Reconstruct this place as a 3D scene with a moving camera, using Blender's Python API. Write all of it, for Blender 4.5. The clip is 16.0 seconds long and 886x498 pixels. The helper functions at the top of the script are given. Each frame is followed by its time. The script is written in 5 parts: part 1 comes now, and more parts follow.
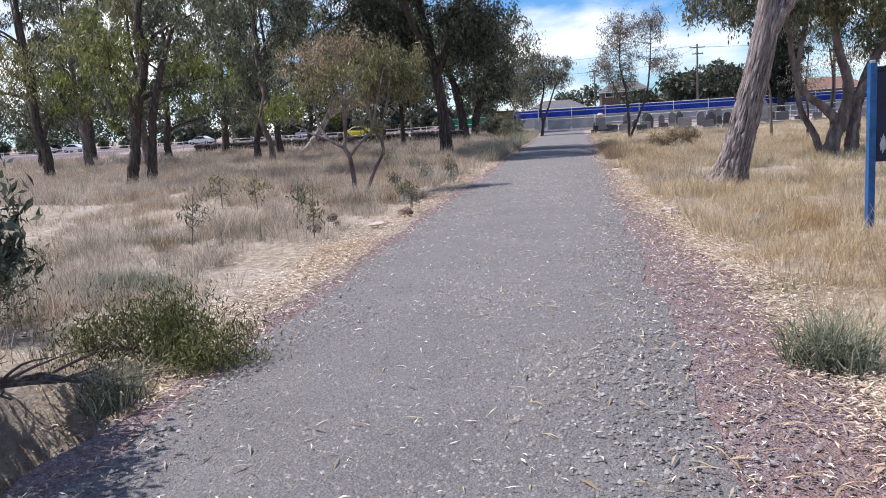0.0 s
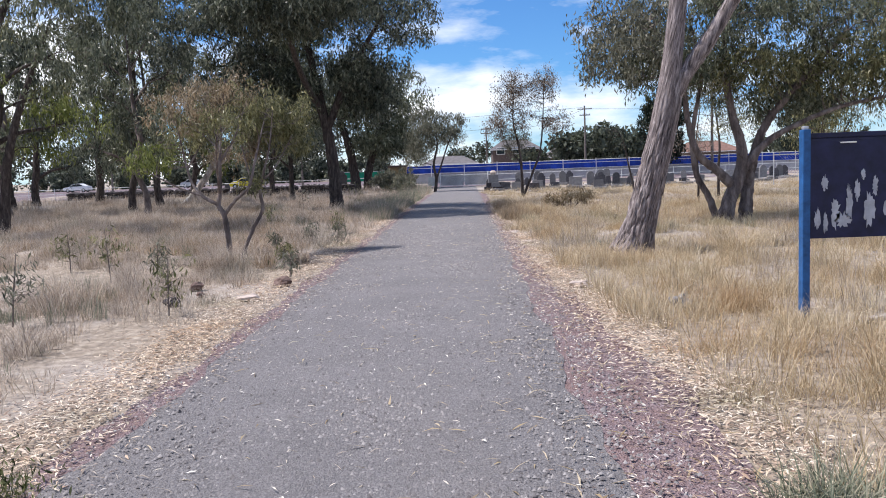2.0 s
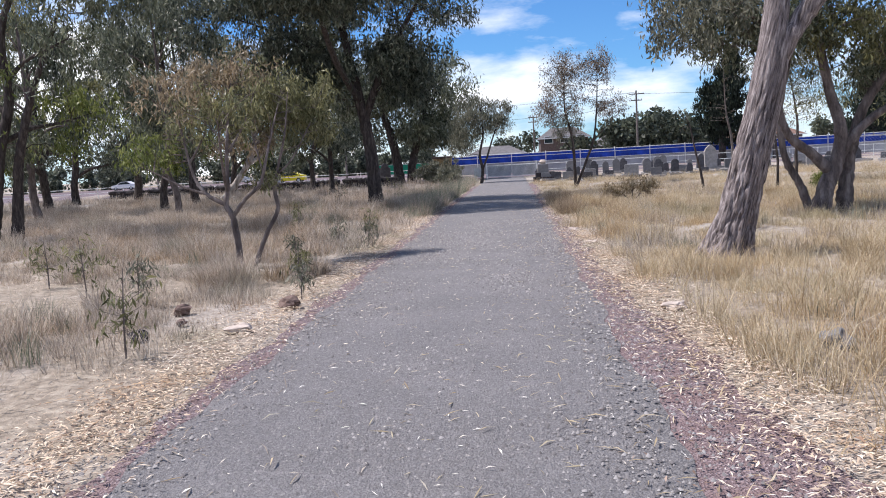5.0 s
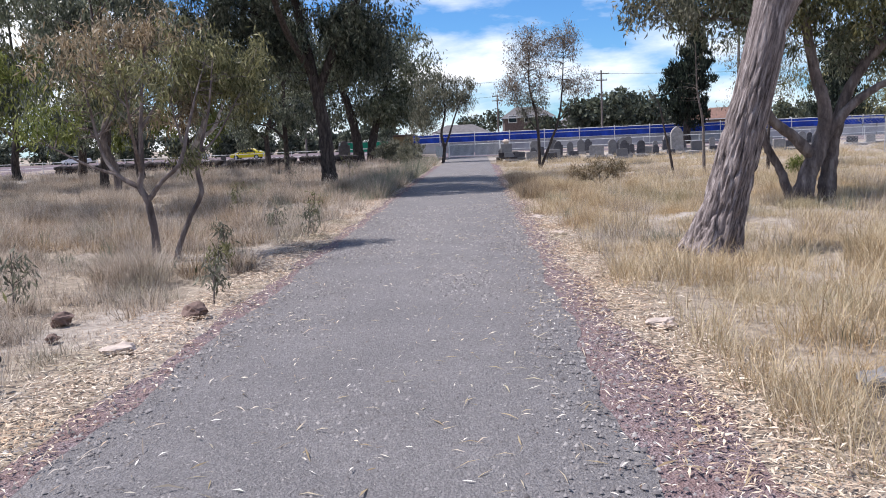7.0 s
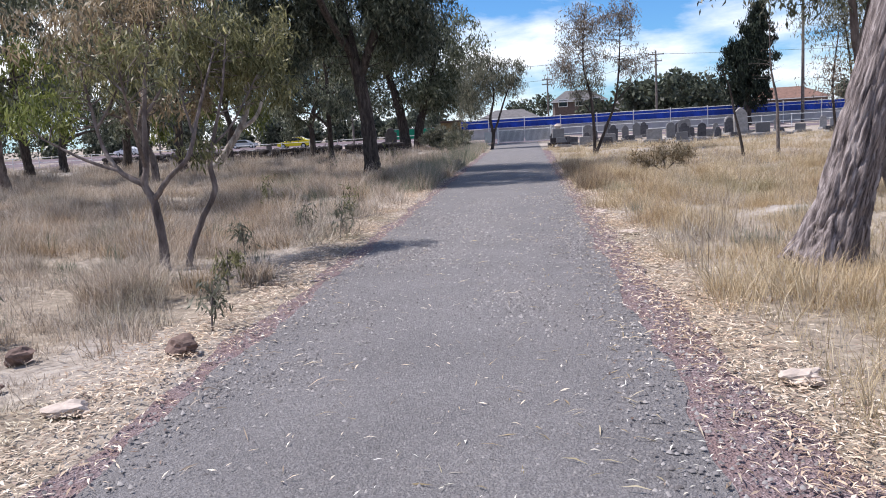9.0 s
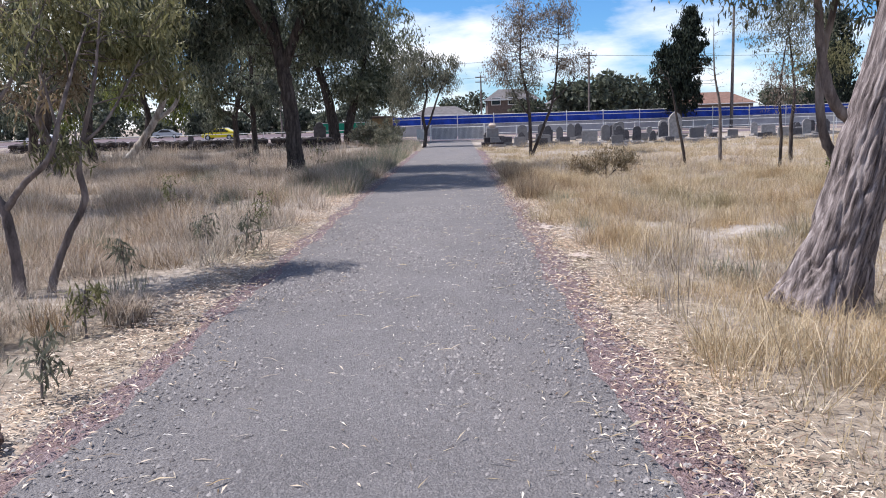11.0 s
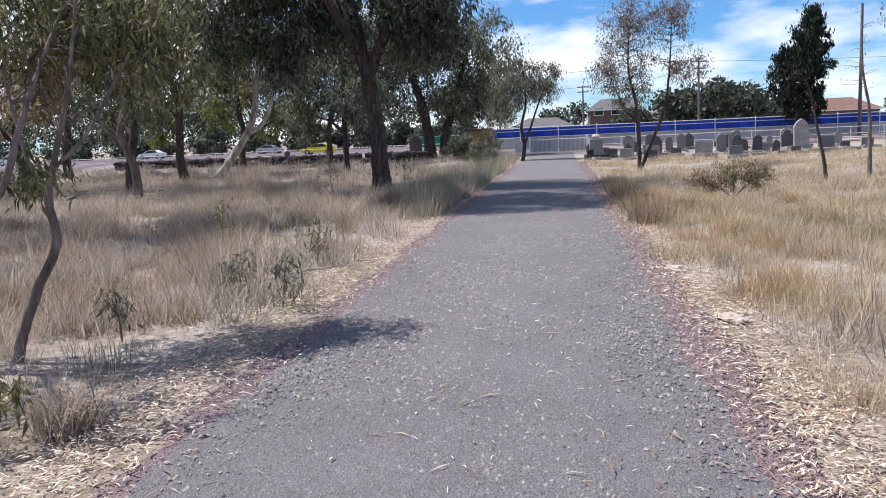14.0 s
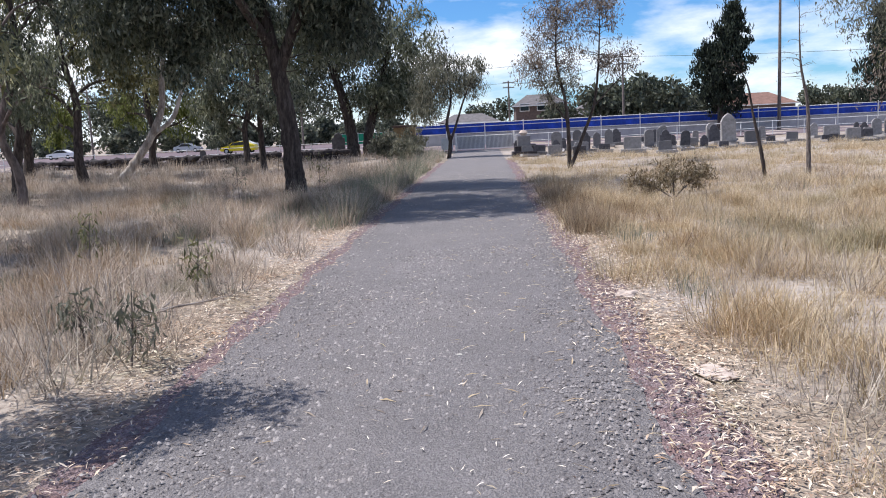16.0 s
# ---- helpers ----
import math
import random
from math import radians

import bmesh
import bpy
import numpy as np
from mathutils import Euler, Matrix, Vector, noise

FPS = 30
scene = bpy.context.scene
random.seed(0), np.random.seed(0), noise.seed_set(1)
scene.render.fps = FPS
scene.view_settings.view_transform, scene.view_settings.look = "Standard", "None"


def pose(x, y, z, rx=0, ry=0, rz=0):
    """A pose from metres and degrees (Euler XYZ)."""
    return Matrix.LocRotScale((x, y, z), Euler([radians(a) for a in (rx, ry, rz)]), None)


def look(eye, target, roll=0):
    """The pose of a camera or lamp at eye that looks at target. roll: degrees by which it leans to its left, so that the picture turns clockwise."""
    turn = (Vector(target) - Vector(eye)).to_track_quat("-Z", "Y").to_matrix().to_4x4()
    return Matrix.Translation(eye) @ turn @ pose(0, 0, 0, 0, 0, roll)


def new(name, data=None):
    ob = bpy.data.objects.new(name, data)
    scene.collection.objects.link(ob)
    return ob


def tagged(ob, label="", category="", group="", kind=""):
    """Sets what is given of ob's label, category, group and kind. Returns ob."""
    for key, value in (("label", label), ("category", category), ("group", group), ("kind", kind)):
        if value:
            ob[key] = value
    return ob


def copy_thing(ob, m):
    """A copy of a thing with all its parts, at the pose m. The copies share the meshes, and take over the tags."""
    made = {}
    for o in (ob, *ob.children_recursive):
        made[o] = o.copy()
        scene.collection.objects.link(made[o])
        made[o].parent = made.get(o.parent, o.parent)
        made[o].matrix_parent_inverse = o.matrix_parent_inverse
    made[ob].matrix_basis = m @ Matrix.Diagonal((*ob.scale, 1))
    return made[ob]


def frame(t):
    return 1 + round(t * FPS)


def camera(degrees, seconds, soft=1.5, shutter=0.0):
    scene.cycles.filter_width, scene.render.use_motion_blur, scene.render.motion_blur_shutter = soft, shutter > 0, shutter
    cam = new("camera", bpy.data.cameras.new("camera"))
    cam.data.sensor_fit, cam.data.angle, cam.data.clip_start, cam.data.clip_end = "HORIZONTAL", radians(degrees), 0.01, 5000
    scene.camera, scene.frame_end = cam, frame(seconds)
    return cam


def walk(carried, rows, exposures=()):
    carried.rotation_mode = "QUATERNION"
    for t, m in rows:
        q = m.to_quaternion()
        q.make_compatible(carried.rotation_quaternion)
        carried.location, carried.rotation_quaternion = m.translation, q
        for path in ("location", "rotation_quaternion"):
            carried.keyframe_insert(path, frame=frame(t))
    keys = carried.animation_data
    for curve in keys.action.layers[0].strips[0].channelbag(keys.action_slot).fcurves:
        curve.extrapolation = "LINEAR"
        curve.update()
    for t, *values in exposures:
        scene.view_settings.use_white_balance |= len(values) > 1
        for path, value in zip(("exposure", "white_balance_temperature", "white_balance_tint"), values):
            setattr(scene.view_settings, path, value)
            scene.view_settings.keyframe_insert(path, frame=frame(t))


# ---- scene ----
cam = camera(57.0, 16.0, soft=1.0)
PATH = [
    (0, (0.374, 3.995, 1.619), (0.071, 5.948, 1.307), -3.6),
    (0.5, (0.361, 4.401, 1.627), (0.201, 6.381, 1.392), -2.0),
    (1, (0.287, 4.761, 1.655), (0.16, 6.742, 1.411), -3.2),
    (1.5, (0.321, 5.186, 1.689), (0.117, 7.162, 1.461), -2.8),
    (2, (0.28, 5.602, 1.702), (0.244, 7.592, 1.505), -2.2),
    (2.5, (0.251, 6.023, 1.658), (0.103, 8.011, 1.496), -3.2),
    (3, (0.256, 6.479, 1.687), (0.121, 8.465, 1.488), -2.9),
    (3.5, (0.214, 6.901, 1.696), (0.176, 8.888, 1.476), -2.3),
    (4, (0.23, 7.404, 1.704), (0.048, 9.381, 1.461), -3.5),
    (4.2, (0.232, 7.603, 1.692), (0.078, 9.586, 1.482), -3.4),
    (6.3, (0.264, 9.481, 1.644), (0.103, 11.459, 1.39), -3.2),
    (6.5, (0.32, 9.64, 1.656), (0.121, 11.611, 1.381), -2.6),
    (7, (0.357, 10.088, 1.66), (0.291, 12.069, 1.391), -2.6),
    (7.5, (0.294, 10.519, 1.64), (0.1, 12.496, 1.413), -3.3),
    (8, (0.335, 10.978, 1.647), (0.105, 12.947, 1.38), -3.6),
    (8.2, (0.292, 11.161, 1.628), (0.119, 13.135, 1.351), -3.9),
    (10.3, (0.287, 13.185, 1.735), (0.068, 15.149, 1.425), -2.5),
    (10.5, (0.287, 13.336, 1.742), (0.119, 15.308, 1.451), -2.4),
    (11, (0.23, 13.736, 1.744), (0.212, 15.712, 1.429), -1.8),
    (11.5, (0.242, 14.201, 1.739), (0.076, 16.172, 1.447), -2.1),
    (12, (0.224, 14.661, 1.747), (0.211, 16.648, 1.526), -2.6),
    (12.5, (0.184, 15.123, 1.723), (0.082, 17.106, 1.484), -3.2),
    (13, (0.208, 15.487, 1.739), (0.014, 17.461, 1.482), -3.4),
    (13.5, (0.207, 15.961, 1.744), (0.083, 17.94, 1.489), -2.9),
    (14, (0.274, 16.441, 1.723), (0.013, 18.405, 1.447), -2.6),
    (14.5, (0.25, 16.924, 1.695), (-0.005, 18.888, 1.411), -2.9),
    (15, (0.236, 17.402, 1.732), (-0.041, 19.365, 1.469), -4.0),
    (15.5, (0.294, 17.9, 1.743), (0.015, 19.856, 1.433), -3.4),
    (16, (0.293, 18.343, 1.749), (0.204, 20.32, 1.456), -3.0),
]
walk(cam, [(t, look(eye, target, roll)) for t, eye, target, roll in PATH],
     exposures=((0, 0.14, 6480, 11.5), (16, 0.14, 6480, 11.5)))
SUN_EL, SUN_AZ = radians(59), radians(-82)
sun_from = Vector((math.sin(SUN_AZ) * math.cos(SUN_EL), math.cos(SUN_AZ) * math.cos(SUN_EL), math.sin(SUN_EL)))
world = bpy.data.worlds.new("sky")
scene.world = world
world.use_nodes = True
wn, wl = world.node_tree.nodes, world.node_tree.links
wn.clear()
sky = wn.new("ShaderNodeTexSky")
sky.sky_type, sky.sun_disc, sky.sun_elevation, sky.sun_rotation = "NISHITA", False, SUN_EL, SUN_AZ
sky.dust_density, sky.ozone_density, sky.altitude = 0.1, 3.0, 400
wco = wn.new("ShaderNodeTexCoord")
wmap = wn.new("ShaderNodeMapping")
wmap.inputs["Scale"].default_value = (1.0, 1.0, 3.2)
wmap.inputs["Location"].default_value = (0.31, 0.12, 0.4)
wno = wn.new("ShaderNodeTexNoise")
wno.inputs["Scale"].default_value, wno.inputs["Detail"].default_value, wno.inputs["Roughness"].default_value = 3.4, 7, 0.56
wra = wn.new("ShaderNodeValToRGB")
wra.color_ramp.elements[0].position, wra.color_ramp.elements[1].position = 0.41, 0.59
wmix = wn.new("ShaderNodeMix")
wmix.data_type = "RGBA"
wmix.inputs["B"].default_value = (15.4, 15.8, 16.3, 1)
wtint = wn.new("ShaderNodeMix")
wtint.data_type, wtint.blend_type = "RGBA", "MULTIPLY"
wtint.inputs["Factor"].default_value = 1.0
wtint.inputs["B"].default_value = (0.7, 1.2, 1.76, 1)
wbg = wn.new("ShaderNodeBackground")
wbg.inputs["Strength"].default_value = 0.074
wout = wn.new("ShaderNodeOutputWorld")
wl.new(wco.outputs["Generated"], wmap.inputs["Vector"])
wl.new(wmap.outputs["Vector"], wno.inputs["Vector"])
wl.new(wno.outputs["Fac"], wra.inputs["Fac"])
wsep = wn.new("ShaderNodeSeparateXYZ")
wlow = wn.new("ShaderNodeMapRange")
wlow.inputs["From Min"].default_value, wlow.inputs["From Max"].default_value = 0.2, 0.6
wlow.inputs["To Min"].default_value, wlow.inputs["To Max"].default_value = 1.0, 0.25
wthin = wn.new("ShaderNodeMath")
wthin.operation = "MULTIPLY"
wl.new(wco.outputs["Generated"], wsep.inputs["Vector"])
wl.new(wsep.outputs["Z"], wlow.inputs["Value"])
wl.new(wra.outputs["Color"], wthin.inputs[0])
wl.new(wlow.outputs["Result"], wthin.inputs[1])
wl.new(wthin.outputs["Value"], wmix.inputs["Factor"])
wl.new(sky.outputs["Color"], wtint.inputs["A"])
wl.new(wtint.outputs["Result"], wmix.inputs["A"])
wl.new(wmix.outputs["Result"], wbg.inputs["Color"])
wl.new(wbg.outputs["Background"], wout.inputs["Surface"])
sun = new("sun", bpy.data.lights.new("sun", "SUN"))
sun.data.energy, sun.data.angle, sun.data.color = 5.7, radians(0.5), (1.0, 0.95, 0.91)
sun.matrix_world = look(sun_from * 50, (0, 0, 0))


# ---- materials ----
class Nodes:
    """A node material in the making."""

    def __init__(self, name, rough=0.8, metal=0.0):
        self.m = bpy.data.materials.new(name)
        self.m.use_nodes = True
        self.n, self.l = self.m.node_tree.nodes, self.m.node_tree.links
        self.b = self.n["Principled BSDF"]
        self.b.inputs["Roughness"].default_value, self.b.inputs["Metallic"].default_value = rough, metal
        self.b.inputs["Specular IOR Level"].default_value = 0.3
        self.co = self.n.new("ShaderNodeTexCoord").outputs["Object"]

    def stretch(self, sx, sy, sz, lean=0.0):
        vec = self.co
        if lean:
            t = self.n.new("ShaderNodeMapping")
            t.inputs["Rotation"].default_value = (0, -radians(lean), 0)
            self.l.new(vec, t.inputs["Vector"])
            vec = t.outputs["Vector"]
        q = self.n.new("ShaderNodeMapping")
        q.inputs["Scale"].default_value = (sx, sy, sz)
        self.l.new(vec, q.inputs["Vector"])
        return q.outputs["Vector"]

    def noise(self, scale, detail=4, vec=None, rough=0.6):
        q = self.n.new("ShaderNodeTexNoise")
        q.inputs["Scale"].default_value, q.inputs["Detail"].default_value, q.inputs["Roughness"].default_value = scale, detail, rough
        self.l.new(vec or self.co, q.inputs["Vector"])
        return q.outputs["Fac"]

    def voronoi(self, scale, vec=None, out="Distance"):
        q = self.n.new("ShaderNodeTexVoronoi")
        q.inputs["Scale"].default_value = scale
        self.l.new(vec or self.co, q.inputs["Vector"])
        return q.outputs[out]

    def ramp(self, fac, *stops):
        q = self.n.new("ShaderNodeValToRGB")
        e = q.color_ramp.elements
        while len(e) < len(stops):
            e.new(0.5)
        for k, (p, c) in enumerate(stops):
            e[k].position, e[k].color = p, (*c, 1) if not isinstance(c, float) else (c, c, c, 1)
        self.l.new(fac, q.inputs["Fac"])
        return q.outputs["Color"]

    def mix(self, fac, a, b, mode="MIX"):
        q = self.n.new("ShaderNodeMix")
        q.data_type, q.blend_type = "RGBA", mode
        for s, v in (("Factor", fac), ("A", a), ("B", b)):
            if isinstance(v, (int, float)):
                q.inputs[s].default_value = v
            elif isinstance(v, tuple):
                q.inputs[s].default_value = (*v, 1)
            else:
                self.l.new(v, q.inputs[s])
        return q.outputs["Result"]

    def island(self):
        return self.n.new("ShaderNodeNewGeometry").outputs["Random Per Island"]

    def each(self):
        return self.n.new("ShaderNodeObjectInfo").outputs["Random"]

    def bump(self, height, strength=0.4, distance=0.01):
        q = self.n.new("ShaderNodeBump")
        q.inputs["Strength"].default_value, q.inputs["Distance"].default_value = strength, distance
        self.l.new(height, q.inputs["Height"])
        self.l.new(q.outputs["Normal"], self.b.inputs["Normal"])
        return self

    def done(self, colour, thin=0.0):
        self.l.new(colour, self.b.inputs["Base Color"])
        if thin:
            t, mx = self.n.new("ShaderNodeBsdfTranslucent"), self.n.new("ShaderNodeMixShader")
            mx.inputs["Fac"].default_value = thin
            self.l.new(colour, t.inputs["Color"])
            self.l.new(self.b.outputs["BSDF"], mx.inputs[1])
            self.l.new(t.outputs["BSDF"], mx.inputs[2])
            self.l.new(mx.outputs["Shader"], self.n["Material Output"].inputs["Surface"])
        return self.m


def plain(name, c, rough=0.7, metal=0.0, spread=0.25, scale=6.0):
    q = Nodes(name, rough, metal)
    f = q.noise(scale, 6)
    dark, light = tuple(v * (1 - spread) for v in c), tuple(min(1, v * (1 + spread)) for v in c)
    return q.bump(q.noise(scale * 12, 3), 0.15, 0.004).done(q.ramp(f, (0.3, dark), (0.7, light)))


def leafy(name, dark, mid, light, thin=0.25, rough=0.5):
    q = Nodes(name, rough)
    c = q.ramp(q.island(), (0.0, dark), (0.5, mid), (1.0, light))
    big = q.ramp(q.noise(0.7, 3), (0.35, 0.72), (0.65, 1.0))
    spray = q.ramp(q.noise(2.6, 3), (0.36, (0.6, 0.66, 0.66)), (0.64, (1.0, 1.0, 0.94)))
    return q.done(q.mix(1.0, q.mix(1.0, c, big, "MULTIPLY"), spray, "MULTIPLY"), thin)


def bark(name, dark, mid, light, tall=0.18, scale=14.0, lean=0.0):
    q = Nodes(name, 0.9)
    v = q.stretch(1, 1, tall, lean)
    n1 = q.noise(scale, 8, v, 0.7)
    n2 = q.noise(2.2, 4)
    c = q.ramp(n1, (0.36, dark), (0.5, mid), (0.64, light))
    c = q.mix(q.ramp(n2, (0.45, 0.0), (0.7, 0.3)), c, mid)
    return q.bump(n1, 0.8, 0.03).done(c)


def straw(name, a, b, c, thin=0.2):
    q = Nodes(name, 0.7)
    col = q.ramp(q.island(), (0.0, a), (0.45, b), (1.0, c))
    patch = q.ramp(q.noise(0.5, 5), (0.3, (0.8, 0.66, 0.52)), (0.43, (1.0, 0.95, 0.88)), (0.56, (1.0, 1.0, 1.0)), (0.7, (0.64, 0.68, 0.58)))
    return q.done(q.mix(1.0, col, patch, "MULTIPLY"), thin)


def path_material():
    q = Nodes("worn_gravel_asphalt", 0.85)
    fine = q.voronoi(70)
    grit = q.voronoi(75, out="Color")
    c = q.ramp(q.noise(1.1, 6), (0.3, (0.16, 0.151, 0.155)), (0.7, (0.218, 0.206, 0.21)))
    c = q.mix(0.36, c, q.ramp(grit, (0.1, (0.07, 0.067, 0.07)), (0.5, (0.18, 0.172, 0.178)), (0.95, (0.4, 0.38, 0.375))))
    c = q.mix(q.ramp(q.noise(0.5, 5, q.stretch(1, 0.3, 1)), (0.5, 0.0), (0.75, 0.3)), c, (0.25, 0.225, 0.21))
    return q.bump(q.mix(0.5, fine, q.noise(180, 3)), 1.0, 0.02).done(c)


def verge_material():
    q = Nodes("red_scoria_gravel", 0.9)
    g = q.voronoi(70, out="Color")
    c = q.ramp(g, (0.1, (0.12, 0.088, 0.094)), (0.5, (0.2, 0.148, 0.156)), (0.95, (0.36, 0.295, 0.31)))
    c = q.mix(q.ramp(q.noise(3.0, 5), (0.42, 0.0), (0.66, 0.75)), c, (0.21, 0.135, 0.128))
    return q.bump(q.voronoi(70), 0.8, 0.02).done(c)


def ground_material():
    q = Nodes("dry_grassland_soil", 0.95)
    big, small = q.noise(0.22, 5), q.noise(9.0, 7)
    thatch = q.ramp(small, (0.3, (0.17, 0.138, 0.108)), (0.5, (0.3, 0.25, 0.2)), (0.72, (0.45, 0.39, 0.32)))
    pale = q.ramp(small, (0.3, (0.28, 0.245, 0.22)), (0.7, (0.5, 0.455, 0.42)))
    c = q.mix(q.ramp(big, (0.48, 0.0), (0.62, 0.9)), thatch, pale)
    return q.bump(q.noise(30, 6), 0.8, 0.03).done(c)


M_PATH, M_VERGE, M_GROUND = path_material(), verge_material(), ground_material()
M_ROAD = plain("mauve_worn_asphalt", (0.15, 0.117, 0.128), 1.0, spread=0.3, scale=0.25)
M_GUMBARK = bark("stringy_gum_bark", (0.03, 0.023, 0.023), (0.19, 0.157, 0.153), (0.43, 0.378, 0.37), 0.08, 24, 14)
M_STEM = bark("smooth_brown_bark", (0.06, 0.048, 0.045), (0.15, 0.12, 0.112), (0.27, 0.23, 0.215), 0.3, 6)
M_BARK = bark("dark_fissured_bark", (0.02, 0.016, 0.015), (0.06, 0.048, 0.044), (0.12, 0.1, 0.092), 0.2, 12)
M_PALEBARK = bark("smooth_pale_bark", (0.16, 0.13, 0.115), (0.36, 0.32, 0.29), (0.58, 0.54, 0.5), 0.3, 5)
M_DEAD = bark("grey_dead_wood", (0.07, 0.058, 0.053), (0.15, 0.125, 0.115), (0.27, 0.235, 0.215), 0.2, 20)
M_LEAF = leafy("grey_green_gum_leaves", (0.1, 0.113, 0.075), (0.225, 0.24, 0.16), (0.43, 0.44, 0.34), 0.42, 0.4)
M_DARKLEAF = leafy("dark_gum_leaves", (0.065, 0.078, 0.062), (0.165, 0.183, 0.14), (0.37, 0.385, 0.31), 0.4, 0.4)
M_BRIGHTLEAF = leafy("yellow_green_leaves", (0.1, 0.13, 0.03), (0.25, 0.28, 0.08), (0.42, 0.44, 0.18), 0.45)
M_SHRUB = leafy("low_shrub_leaves", (0.07, 0.082, 0.03), (0.17, 0.18, 0.07), (0.34, 0.34, 0.17), 0.35)
M_OLIVE = leafy("olive_sapling_leaves", (0.12, 0.118, 0.052), (0.29, 0.275, 0.135), (0.5, 0.465, 0.27), 0.45, 0.42)
M_RUST = leafy("rusty_sapling_leaves", (0.19, 0.135, 0.085), (0.42, 0.315, 0.205), (0.62, 0.51, 0.385), 0.45, 0.42)
M_PINK = leafy("pinkish_dry_leaves", (0.18, 0.13, 0.11), (0.36, 0.29, 0.25), (0.52, 0.45, 0.4), 0.35)
M_SILVER = leafy("silvery_leaves", (0.12, 0.12, 0.09), (0.25, 0.245, 0.185), (0.42, 0.4, 0.32), 0.35)
M_CYPRESS = leafy("cypress_foliage", (0.01, 0.017, 0.013), (0.03, 0.043, 0.03), (0.07, 0.09, 0.06), 0.1, 0.7)
M_FARLEAF = leafy("far_foliage", (0.05, 0.06, 0.045), (0.1, 0.115, 0.08), (0.19, 0.205, 0.145), 0.2)
M_GOLD = straw("golden_dry_grass", (0.31, 0.24, 0.15), (0.5, 0.41, 0.275), (0.68, 0.59, 0.45), 0.35)
M_GREYGRASS = straw("greyish_dry_grass", (0.19, 0.158, 0.134), (0.41, 0.354, 0.304), (0.65, 0.575, 0.503), 0.3)
M_BROWNGRASS = straw("brown_dry_grass", (0.16, 0.115, 0.08), (0.33, 0.25, 0.17), (0.5, 0.41, 0.3), 0.25)
M_GREENGRASS = straw("green_grey_blades", (0.09, 0.12, 0.085), (0.2, 0.225, 0.165), (0.42, 0.4, 0.31))
M_LITTER = straw("fallen_gum_leaves", (0.28, 0.195, 0.15), (0.59, 0.475, 0.37), (0.84, 0.75, 0.64), 0.1)
M_CHIP = straw("brown_bark_chips", (0.09, 0.06, 0.05), (0.2, 0.14, 0.115), (0.34, 0.26, 0.22), 0.0)
M_PALELEAF = straw("bleached_fallen_leaves", (0.6, 0.53, 0.44), (0.76, 0.71, 0.64), (0.88, 0.85, 0.8), 0.1)
M_STONE = Nodes("weathered_grey_stone", 0.85)
M_STONE = M_STONE.bump(M_STONE.noise(50, 4), 0.3, 0.01).done(M_STONE.mix(M_STONE.ramp(M_STONE.noise(5, 6), (0.35, 0.0), (0.7, 0.6)),
    M_STONE.ramp(M_STONE.each(), (0.0, (0.14, 0.138, 0.145)), (0.6, (0.26, 0.255, 0.26)), (1.0, (0.42, 0.4, 0.39))), (0.12, 0.115, 0.115)))
M_DARKSTONE = plain("dark_bluestone", (0.04, 0.035, 0.038), 0.85, spread=0.45, scale=4)
M_GRANITE = plain("dark_grey_granite", (0.085, 0.082, 0.09), 0.6, spread=0.4, scale=5)
M_REDROCK = plain("brown_rock", (0.16, 0.11, 0.095), 0.9, spread=0.4, scale=9)
M_PALEROCK = plain("pale_rock", (0.5, 0.42, 0.37), 0.9, spread=0.25, scale=9)
M_PEBBLE = Nodes("loose_pebbles", 0.85)
M_PEBBLE = M_PEBBLE.done(M_PEBBLE.ramp(M_PEBBLE.island(), (0.0, (0.1, 0.092, 0.095)), (0.5, (0.2, 0.187, 0.19)), (1.0, (0.35, 0.33, 0.325))))
M_NAVY = plain("navy_painted_board", (0.012, 0.014, 0.05), 0.45, spread=0.4, scale=7)
M_BLUE = plain("blue_painted_timber", (0.02, 0.095, 0.26), 0.45, spread=0.35, scale=11)
M_PAPER = plain("torn_poster_paper", (0.42, 0.43, 0.47), 0.8, spread=0.3, scale=8)
M_BLUECLOTH = plain("blue_shade_cloth", (0.014, 0.055, 0.38), 0.7, spread=0.5, scale=1.2)
M_GALV = plain("galvanised_steel", (0.5, 0.51, 0.53), 0.45, 0.6, 0.15)
M_WHITE = plain("white_paint", (0.74, 0.74, 0.73), 0.6, spread=0.1)
M_GREYPANEL = plain("grey_fence_fabric", (0.36, 0.36, 0.38), 0.8, spread=0.2, scale=1)
M_BRICK = plain("brown_brick_wall", (0.13, 0.095, 0.085), 0.85, spread=0.25, scale=3)
M_CREAM = plain("cream_render", (0.55, 0.49, 0.4), 0.85, spread=0.12, scale=2)
M_OCHRE = plain("ochre_painted_pillar", (0.27, 0.2, 0.11), 0.8, spread=0.25, scale=4)
M_ROOF = plain("grey_roof_tiles", (0.14, 0.132, 0.135), 0.85, spread=0.3, scale=2)
M_REDROOF = plain("brown_roof_tiles", (0.2, 0.12, 0.095), 0.85, spread=0.3, scale=2)
M_GLASS = plain("dark_window_glass", (0.02, 0.025, 0.03), 0.08, spread=0.2)
M_TYRE = plain("black_rubber", (0.02, 0.02, 0.02), 0.85)
M_CARWHITE = plain("white_car_paint", (0.75, 0.76, 0.78), 0.25, spread=0.03)
M_CARSILVER = plain("silver_car_paint", (0.42, 0.44, 0.47), 0.25, 0.4, 0.03)
